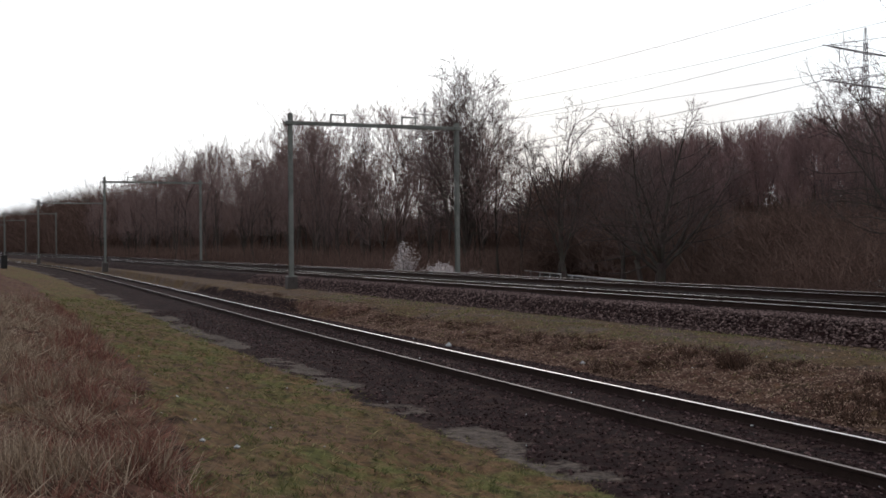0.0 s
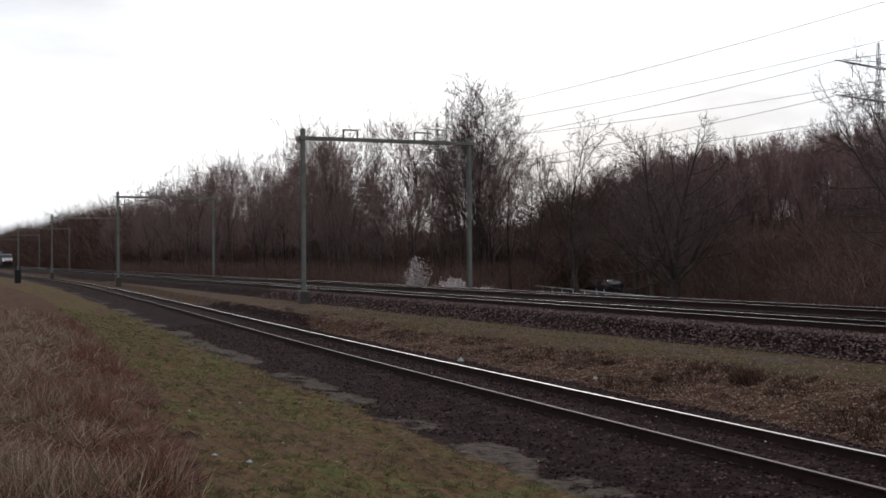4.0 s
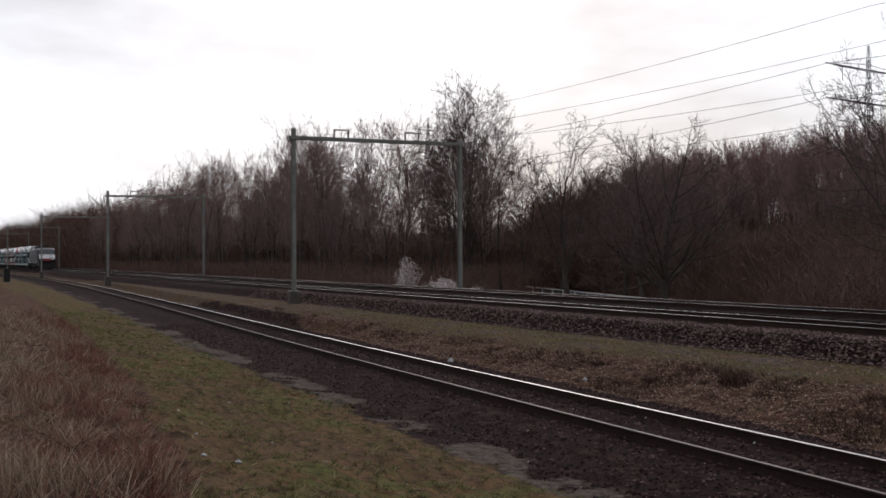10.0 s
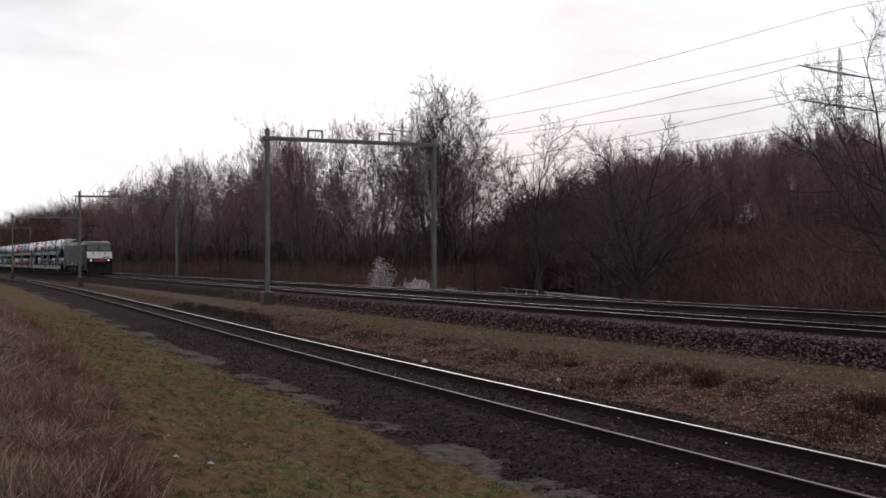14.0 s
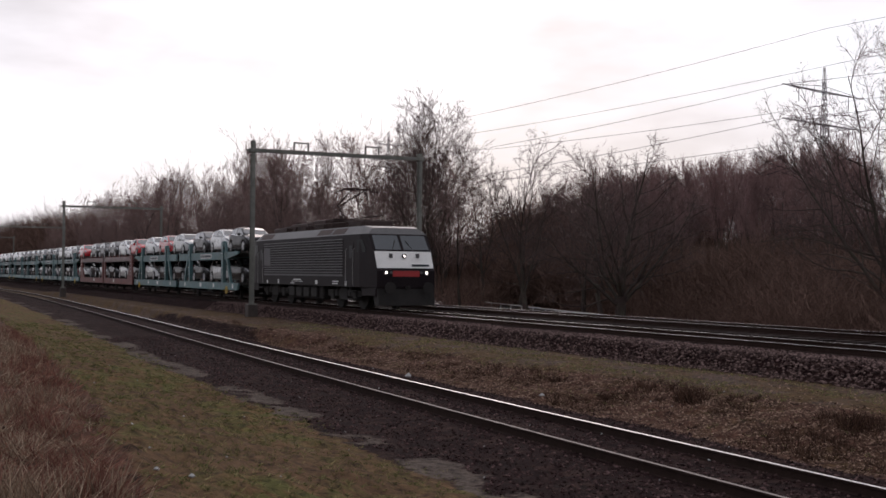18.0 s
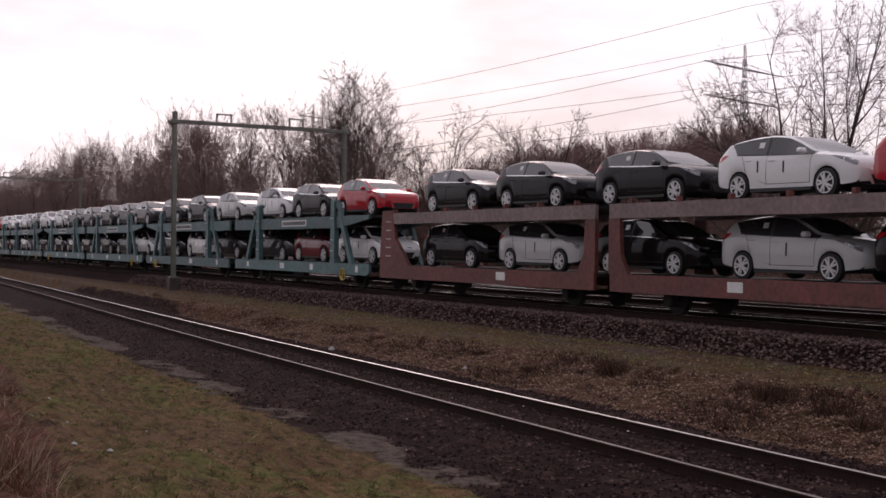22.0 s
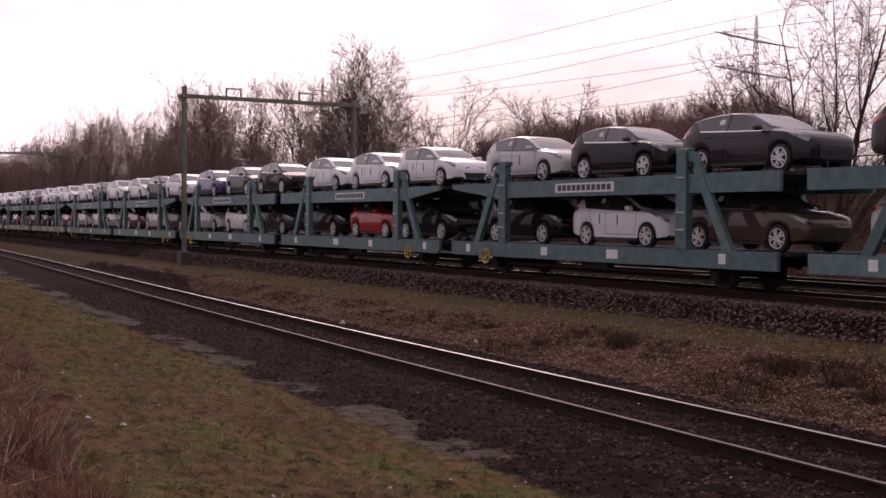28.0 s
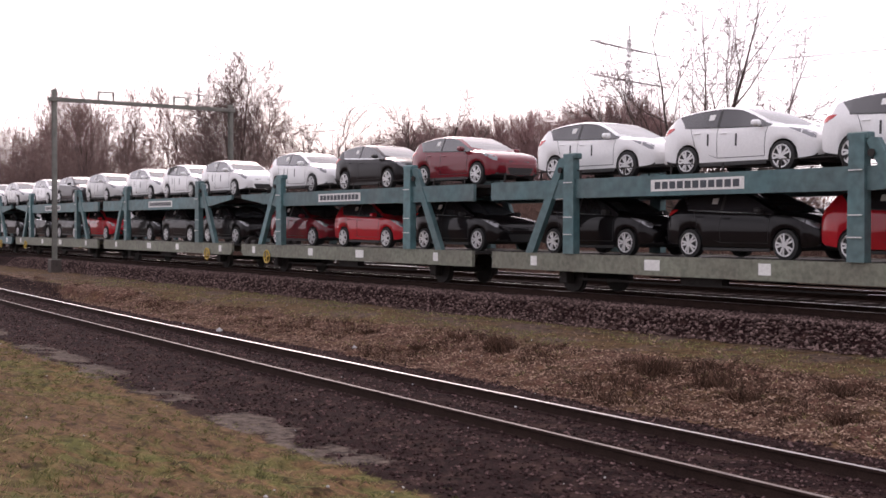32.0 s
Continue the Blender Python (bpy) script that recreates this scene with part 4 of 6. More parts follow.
        cap.add(p, [(0, 1, 2, 3) if e == 0 else (3, 2, 1, 0)])
    cap.add([(-1.9, -1.16, 3.66), (-1.9, 1.16, 3.66), (-n + 1.9, 1.16, 3.66), (-n + 1.9, -1.16, 3.66)], [(0, 1, 2, 3)])
    part("roof_top", cap, LOCO_GREY, t)
    # ribbed side panels
    for s in (-1, 1):
        y = s * 1.503
        grille = part("grille_panel", Geo().box(-15.3, -3.6, y - 0.004, y + 0.004, 1.44, 3.16), LOCO_BLACK, t)
        for k in range(13):
            z = 1.60 + k * 0.122
            part("grille_rib", Geo().prism([(y, z), (y + s * 0.035, z + 0.010), (y + s * 0.035, z + 0.028), (y, z + 0.055)][:: (1 if s > 0 else -1)], "x", -15.3, -3.6), LOCO_LINE, grille)
        part("grille_sill", Geo().box(-15.3, -3.6, y - 0.01, y + 0.012, 1.45, 1.54), LOCO_LINE, grille)
        part("faded_patch", Geo().box(-15.2, -14.1, y + s * 0.036 - 0.002, y + s * 0.036 + 0.002, 1.95, 2.85), LOCO_LINE, grille, "pale lettering patch")
        for k, (x0, x1, z0, z1) in enumerate(((-10.4, -9.3, 1.24, 1.30), (-10.7, -9.0, 1.17, 1.20), (-4.9, -4.1, 1.20, 1.25), (-4.9, -4.2, 1.10, 1.15), (-10.9, -10.3, 1.07, 1.11), (-7.2, -6.9, 1.06, 1.26), (-14.8, -14.6, 1.05, 1.2), (-12.9, -12.75, 1.05, 1.25), (-3.3, -3.1, 1.03, 1.25))):
            part("marking_bar", Geo().box(x0, x1, y - 0.003, y + 0.003, z0, z1), SIGN_WHITE, t)
        for e in (0, 1):
            X = (lambda x: x) if e == 0 else (lambda x: -n - x)
            part("cab_door", Geo().box(min(X(-2.95), X(-2.3)), max(X(-2.95), X(-2.3)), y - 0.004, y + 0.006, 1.05, 2.95), LOCO_BLACK, t)
            part("door_window", Geo().box(min(X(-2.8), X(-2.45)), max(X(-2.8), X(-2.45)), y + s * 0.008 - 0.003, y + s * 0.008 + 0.003, 2.25, 2.8), CAB_GLASS, t)
            for x in (-3.07, -2.18):
                part("handrail", Geo().tube([(X(x), y + s * 0.06, 1.05), (X(x), y + s * 0.07, 1.6), (X(x), y + s * 0.07, 2.6), (X(x), y, 2.68)], 0.013, 6), HANDRAIL, t, "pale steel handrail")
            part("cab_side_window", panel([(X(-1.05), s * 1.44, 2.50), (X(-1.0), s * 1.435, 2.62), (X(-1.35), s * 1.47, 3.05), (X(-1.9), s * 1.505, 3.05), (X(-1.9), s * 1.505, 2.5)][:: (1 if (s > 0) == (e == 1) else -1)], (0, s * 0.01, 0)), CAB_GLASS, t)
            part("foot_step", Geo().box(min(X(-2.95), X(-2.3)), max(X(-2.95), X(-2.3)), s * 1.42 - 0.1, s * 1.42 + 0.1, 0.45, 0.5).box(min(X(-2.95), X(-2.3)), max(X(-2.95), X(-2.3)), s * 1.42 - 0.1, s * 1.42 + 0.1, 0.78, 0.82), UNDER, t)
    # cab fronts
    for e in (0, 1):
        X = (lambda x: x) if e == 0 else (lambda x: -n - x)
        o = 1 if e == 0 else -1
        fl = (lambda q: q if e == 0 else q[::-1])
        part("front_panel", panel(fl([(X(-0.075), -1.30, 1.82), (X(-0.075), 1.30, 1.82), (X(-0.39), 1.31, 2.53), (X(-0.39), -1.31, 2.53)]), (o * 0.012, 0, 0.006)), LOCO_WHITE, t, "white upper cab front")
        part("front_band", Geo().box(min(X(0.012), X(-0.01)), max(X(0.012), X(-0.01)), -0.62, 0.62, 1.47, 1.71), LOCO_RED, t, "red band between the lamps")
        ws = part("windscreen", panel(fl([(X(-0.43), -1.24, 2.60), (X(-0.43), 1.24, 2.60), (X(-0.91), 1.22, 3.22), (X(-0.91), -1.22, 3.22)]), (o * 0.012, 0, 0.008)), WINDSCREEN, t)
        part("window_post", panel(fl([(X(-0.43), -0.06, 2.60), (X(-0.43), 0.06, 2.60), (X(-0.91), 0.06, 3.22), (X(-0.91), -0.06, 3.22)]), (o * 0.02, 0, 0.014)), LOCO_BLACK, ws)
        for s in (-1, 1):
            part("wiper", Geo().bar((X(-0.42) + o * 0.02, s * 0.5, 2.56), (X(-0.72) + o * 0.03, s * 0.25, 3.0), 0.03), BLACK_PLASTIC, t)
            lamp = part("headlight_housing", Geo().disc((X(0.0), s * 0.93, 1.63), 0.13, "x", 0, o * 0.05, 18), BLACK_PLASTIC, t)
            part("headlight", Geo().disc((X(0.0), s * 0.93, 1.63), 0.055, "x", o * 0.05, o * 0.058, 16), HEADLAMP if e == 0 else BLACK_PLASTIC, lamp)
            part("tail_lamp", Geo().disc((X(0.0), s * 0.70, 1.63), 0.06, "x", 0, o * 0.045, 12), LOCO_GREY, t)
            part("lamp_iron", Geo().box(min(X(-0.2), X(-0.28)), max(X(-0.2), X(-0.28)), s * 0.62 - 0.07, s * 0.62 + 0.07, 2.26, 2.44), LOCO_GREY, t)
        part("front_number", Geo().box(min(X(-0.10), X(-0.12)) + o * 0.02, max(X(-0.10), X(-0.12)) + o * 0.02, 0.3, 1.1, 1.90, 1.99), SIGN_DARK, t)
        top = part("top_lamp_housing", Geo().disc((X(-0.26), 0, 2.34), 0.10, "x", 0, o * 0.06, 14), BLACK_PLASTIC, t)
        part("top_lamp", Geo().disc((X(-0.26), 0, 2.34), 0.04, "x", o * 0.06, o * 0.066, 14), HEADLAMP if e == 0 else BLACK_PLASTIC, top)
        part("plough", Geo().prism([(X(0.0), 0.95), (X(0.12), 0.25), (X(-0.3), 0.25), (X(-0.6), 0.95)][:: (-1 if e == 0 else 1)], "y", -1.3, 1.3), UNDER, t)
        part("cab_skirt", Geo().box(min(X(-0.05), X(-1.7)), max(X(-0.05), X(-1.7)), -1.36, 1.36, 0.62, 1.0, bevel=0.04), LOCO_BLACK, t)
        buffers(t, X(0.0), o)
        part("coupling_hook", Geo().box(min(X(0), X(0.35)), max(X(0), X(0.35)), -0.05, 0.05, 0.95, 1.08), UNDER, t)
    # bogies
    for c in (-4.2, -n + 4.2):
        for s in (-1, 1):
            b = part("bogie_frame", Geo().box(c - 2.1, c + 2.1, s * 1.1 - 0.09, s * 1.1 + 0.09, 0.55, 0.85, bevel=0.04).box(c - 0.5, c + 0.5, s * 1.12 - 0.1, s * 1.12 + 0.1, 0.4, 0.95, bevel=0.04), UNDER, t)
            for d in (-1.4, 1.4):
                part("axle_box", Geo().box(c + d - 0.22, c + d + 0.22, s * 1.12 - 0.13, s * 1.12 + 0.13, 0.38, 0.86, bevel=0.05), UNDER, b)
                part("spring", Geo().disc((c + d * 0.55, s * 1.14, 0.6), 0.1, "z", 0, 0.38, 10), UNDER, b)
        for d in (-1.4, 1.4):
            w = Geo()
            for s in (-0.75, 0.75):
                w.disc((c + d, s, 0.62), 0.62, "y", -0.07, 0.07, 28)
            w.disc((c + d, 0, 0.62), 0.1, "y", -0.9, 0.9, 10)
            part("wheelset", w, UNDER, t)
    tank = part("transformer_tank", Geo().box(-11.6, -6.8, -1.25, 1.25, 0.35, 0.98, bevel=0.06), UNDER, t)
    for s in (-1, 1):
        for x in (-11.0, -9.9, -8.8, -7.7):
            part("equipment_box", Geo().box(x - 0.4, x + 0.4, s * 1.3 - 0.1, s * 1.3 + 0.1, 0.45, 0.92, bevel=0.03), UNDER, t)
    # roof gear
    for x0, x1, h in ((-16.0, -13.4, 0.28), (-13.0, -10.4, 0.42), (-9.6, -7.9, 0.5), (-5.2, -3.2, 0.30)):
        part("roof_equipment", Geo().box(x0, x1, -0.75, 0.75, 3.66, 3.66 + h, bevel=0.05), ROOF_DARK, t)
    for x, y in ((-13.2, -0.9), (-11.8, -0.9), (-10.2, -0.9), (-7.6, -0.9), (-6.4, -0.9), (-4.6, -0.9), (-13.2, 0.9), (-10.2, 0.9), (-7.6, 0.9), (-4.6, 0.9), (-2.8, -0.8)):
        ins = Geo()
        for k in range(4):
            ins.disc((x, y, 3.66 + 0.06 * k), 0.08, "z", 0.0, 0.03, 10).disc((x, y, 3.66 + 0.06 * k), 0.045, "z", 0.03, 0.06, 8)
        part("insulator", ins, ROOF_DARK, t)
    for y, z in ((-0.9, 3.92), (0.9, 3.92), (0.2, 4.18)):
        part("busbar", Geo().tube([(-14.5, y, z), (-3.0, y, z)], 0.03, 6), ROOF_DARK, t)
    for base, way in ((-14.6, 1), (-3.6, -1)):
        low = Geo().bar((base, -0.5, 3.98), (base + way * 2.6, -0.35, 4.06), 0.06).bar((base, 0.5, 3.98), (base + way * 2.6, 0.35, 4.06), 0.06)
        low.tube([(base + way * 2.5, -0.8, 4.1), (base + way * 2.5, 0.8, 4.1)], 0.03, 6)
        part("lowered_pantograph", low, ROOF_DARK, t)
    b = -7.7
    p = part("pantograph", Geo().bar((b, 0, 4.2), (b - 0.15, 0, 4.35), 0.12).bar((b, -0.45, 4.16), (b, 0.45, 4.16), 0.1).bar((b - 0.6, -0.4, 4.16), (b + 0.6, 0.4, 4.16), 0.07), ROOF_DARK, t, "raised single-arm pantograph")
    part("lower_arm", Geo().tube([(b + 0.5, 0, 4.2), (b - 0.55, 0, 4.85)], 0.05, 8), ROOF_DARK, p)
    part("upper_arm", Geo().tube([(b - 0.55, 0.06, 4.85), (b + 2.0, 0.32, 5.42)], 0.03, 6).tube([(b - 0.55, -0.06, 4.85), (b + 2.0, -0.32, 5.42)], 0.03, 6).tube([(b - 0.4, 0, 4.62), (b + 1.2, 0, 5.2)], 0.02, 6), ROOF_DARK, p)
    for d in (-0.2, 0.2):
        head = Geo()
        head.tube([(b + 2.0 + d, -0.95, 5.36), (b + 2.0 + d, -0.6, 5.52), (b + 2.0 + d, 0.6, 5.52), (b + 2.0 + d, 0.95, 5.36)], 0.03, 6)
        part("contact_strip", head, ROOF_DARK, p)
    part("head_frame", Geo().bar((b + 1.8, -0.4, 5.46), (b + 2.2, -0.4, 5.46), 0.04).bar((b + 1.8, 0.4, 5.46), (b + 2.2, 0.4, 5.46), 0.04).bar((b + 2.0, -0.4, 5.45), (b + 2.0, 0.4, 5.45), 0.03), ROOF_DARK, p)
    return t


# ---- the train is put together; offsets are metres behind the locomotive's nose ----
SPEED, NOSE = 21.3, -24.9 - 21.3 * 19.0
SLOTS = (29.3, 24.9, 20.25, 14.4, 9.55, 4.65)  # front axles of the cars, from the rear end of a pair of wagons
TRAIN = []  # (thing, offset from the nose, height)
loco = locomotive()
TRAIN.append((loco, -0.45, 0.0))
LOADS = [  # upper deck and lower deck, front to rear
    ("kwgsrw", "kskkkw"),
    ("rwkkk", "ksksk"),
    ("rKwskk", "wmgkwk"),
    ("gkKkkS", "wkkgnk"),
    ("wkswsr", "kkskmw"),
    ("kwggks", "sksnwk"),
    ("wwwkgb", "krkgws"),
    ("wkwwkw", "gsmsws"),
    ("wwwmkw", "rkkkrm"),
    ("wwwsgw", "kkkrkk"),
    ("swwkww", "kwkskw"),
    ("wkwwsw", "rkkwkk"),
    ("wswkwg", "kkwkks"),
    ("wwkswr", "skkwkk"),
]
templates = {}
wagon_teal = transporter(TEAL)
wagon_olive = None
front = -20.3
for i, (upper, lower) in enumerate(LOADS):
    if i == 1:
        w, long, slots = red_transporter(), 27.2, [27.2 - d for d in (1.9, 6.5, 11.5, 16.5, 21.3)]
        TRAIN.append((w, front - long / 2, 0.0))
    else:
        long, slots = 30.8, SLOTS
        if i == 0:
            w = wagon_teal
        elif i in (8, 9):
            w = transporter(OLIVE)
            tagged(w, "teal two-deck car transporter wagon with grimy olive lower beams")
        elif i == 7:
            w = transporter(GREY_GREEN)
            tagged(w, "teal two-deck car transporter wagon with weathered grey-green lower beams")
        else:
            w = copy_thing(wagon_teal, pose(0, 0, 0))
        TRAIN.append((w, front - long / 2, 0.0))
    for deck, z in ((upper, 2.79), (lower, 0.955)):
        for code, slot in zip(deck, slots):
            key = (code.lower(), code.isupper())
            if key not in templates:
                templates[key] = car_template(*key)
                c = templates[key]
            else:
                c = copy_thing(templates[key], pose(0, 0, 0))
            TRAIN.append((c, front - long + slot - 1.324 + random.uniform(-0.12, 0.12), z))
    front -= long


def along(s):
    """The pose on the near main track at x = s."""
    return Vector((s, LINE + bend(s), 0)), math.degrees(math.atan2(bend(s + 2) - bend(s - 2), 4.0))


def train_motions():
    for ob, off, z in TRAIN:
        rows = []
        for t in [2 * k for k in range(15)] + [29, 30, 31, 32]:
            p, yaw = along(NOSE + SPEED * t + off + table(t, [(28, 0.0), (29, 0.25), (30, 0.83), (31, 0.95), (32, 0.45)]))
            rows.append((t, pose(p.x, p.y, z, 0, 0, yaw)))
        walk(ob, rows)


# ---- woods ----
TWIG = material("bare_twigs", (0.225, 0.150, 0.134), 0.95, 0, 0.35, 0.5, 8, spread=0.25, tint=(0.195, 0.122, 0.112))
TWIG_DARK = material("dark_bare_twigs", (0.095, 0.062, 0.056), 0.95, 0, 0.35, 0.5, 8, spread=0.25, tint=(0.13, 0.085, 0.075))
TWIG_PURPLE = material("purplish_bare_twigs", (0.24, 0.142, 0.136), 0.95, 0, 0.35, 0.5, 8, spread=0.2, tint=(0.19, 0.125, 0.112))
BRUSH = islands("tangled_brush", (0.085, 0.060, 0.049), (0.27, 0.20, 0.160), extra=(0.155, 0.113, 0.092))
BLOSSOM = islands("pale_blossom", (0.36, 0.36, 0.34), (0.80, 0.80, 0.78))


def spike(g, p, q, r):
    """A twig: a three-sided tapering sliver."""
    d = q - p
    s = d.cross(Vector((0.3, 0.5, 0.81)))
    s = s.normalized() * r if s.length > 1e-6 else Vector((r, 0, 0))
    u = s.cross(d).normalized() * r
    k = len(g.v)
    g.v.extend((tuple(p + s), tuple(p - 0.5 * s + 0.87 * u), tuple(p - 0.5 * s - 0.87 * u), tuple(q)))
    g.f.extend(((k, k + 1, k + 3), (k + 1, k + 2, k + 3), (k + 2, k, k + 3)))
    g.m.extend((0, 0, 0))


def tilt(d, angle, turn):
    """A direction at that angle from d, turned about it."""
    a = d.cross(Vector((0, 0, 1)) if abs(d.z) < 0.9 else Vector((1, 0, 0))).normalized()
    b = a.cross(d)
    return (d * math.cos(angle) + (a * math.cos(turn) + b * math.sin(turn)) * math.sin(angle)).normalized()


class Habit:
    """How a kind of tree grows."""

    def __init__(self, **k):
        self.kids, self.share, self.angle, self.rise, self.wobble, self.twigs, self.twig, self.first, self.thin, self.depth = (
            k.get("kids", (9, 6, 5, 4)), k.get("share", (0.55, 0.62, 0.6, 0.6)), k.get("angle", (0.8, 0.7, 0.7, 0.7)), k.get("rise", 0.10), k.get("wobble", 0.13),
            k.get("twigs", 5), k.get("twig", 0.6), k.get("first", 0.3), k.get("thin", 0.55), k.get("depth", 3))
        self.fine, self.stems, self.fork = k.get("fine", 0.011), k.get("stems", 1), k.get("fork", (0.0, 0.3))


def grow(h, r, p, d, length, radius, level, wood, crown):
    n = 5 if level == 0 else 3
    pts, rad, dirs = [p], [radius], [d]
    for i in range(n):
        d = (d + Vector((r.gauss(0, h.wobble), r.gauss(0, h.wobble), r.gauss(0, h.wobble) + h.rise * (1 if level else 0.3)))).normalized()
        p = p + d * (length / n)
        pts.append(p)
        rad.append(radius * (1 - 0.88 * (i + 1) / n))
        dirs.append(d)
    (wood if level < 2 else crown).tube(pts, rad, (8, 5, 4, 3)[min(level, 3)], caps=False)
    if level >= h.depth:
        for _ in range(h.twigs):
            f = r.uniform(0.15, 1.0) * n
            i = min(int(f), n - 1)
            q = pts[i].lerp(pts[i + 1], f - i)
            e = tilt(dirs[i + 1], r.uniform(0.2, 0.9), r.uniform(0, 6.283))
            e = (e + Vector((0, 0, h.rise))).normalized()
            spike(crown, q, q + e * h.twig * r.uniform(0.5, 1.4), h.fine)
        spike(crown, p, p + d * h.twig, h.fine)
        return
    for c in range(h.kids[level]):
        lo = h.first if level == 0 else 0.2
        f = (lo + (1 - lo) * (c + r.random()) / h.kids[level]) * n
        i = min(int(f), n - 1)
        q = pts[i].lerp(pts[i + 1], f - i)
        e = tilt(dirs[i + 1], h.angle[level] * r.uniform(0.6, 1.25), r.uniform(0, 6.283))
        full = length * h.share[level] * (1.15 - 0.5 * f / n if level == 0 else 1) * r.uniform(0.7, 1.2)
        grow(h, r, q, e, full, max(rad[i] * h.thin, 0.014), level + 1, wood, crown)


def make_tree(name, label, height, habit, seed, radius=0.25, twig=None, wide=0.0, category="tree", group=""):
    """A tree of that height, and of that width across its crown where it is given."""
    r = random.Random(seed)
    wood, crown = Geo(), Geo()
    t = thing(name, label, category, group)
    if habit.stems == 1:
        grow(habit, r, Vector((0, 0, -0.25)), Vector((0, 0, 1)), height * 0.86, radius, 0, wood, crown)
    else:  # a short bole that forks into many stems
        fork = habit.fork[0]
        wood.tube([(0, 0, -0.25), (0, 0, fork * 0.5), (0, 0, fork + 0.3)], [radius * 1.25, radius, radius * 0.8], 9)
        for k in range(habit.stems):
            a = 6.283 * (k + r.uniform(-0.25, 0.25)) / habit.stems
            lean = habit.fork[1] * (0.35 + 0.75 * r.random())
            d = Vector((math.cos(a) * math.sin(lean), math.sin(a) * math.sin(lean), math.cos(lean)))
            grow(habit, r, Vector((0, 0, fork * r.uniform(0.75, 1.0))), d, (height - fork) * r.uniform(0.78, 1.0), radius * r.uniform(0.45, 0.65), 0, wood, crown)
    v = np.array(crown.v)
    up = height / np.percentile(v[:, 2], 99.7)
    mid = v[:, :2].mean(0)
    out = 0.5 * wide / np.percentile(np.hypot(*(v[:, :2] - mid).T), 97) if wide else up
    for g in (wood, crown):
        a = np.array(g.v)
        stem = np.clip(a[:, 2:3] / (height * 0.5), 0, 1)
        a[:, :2] = (a[:, :2] - mid * stem) * (1 + (out - 1) * np.clip(a[:, 2:3] / 2.0, 0, 1))
        a[:, 2] *= up
        g.v = a.tolist()
    part("trunk", wood, BARK, t, smooth=True)
    part("crown", crown, twig or TWIG, t)
    return t


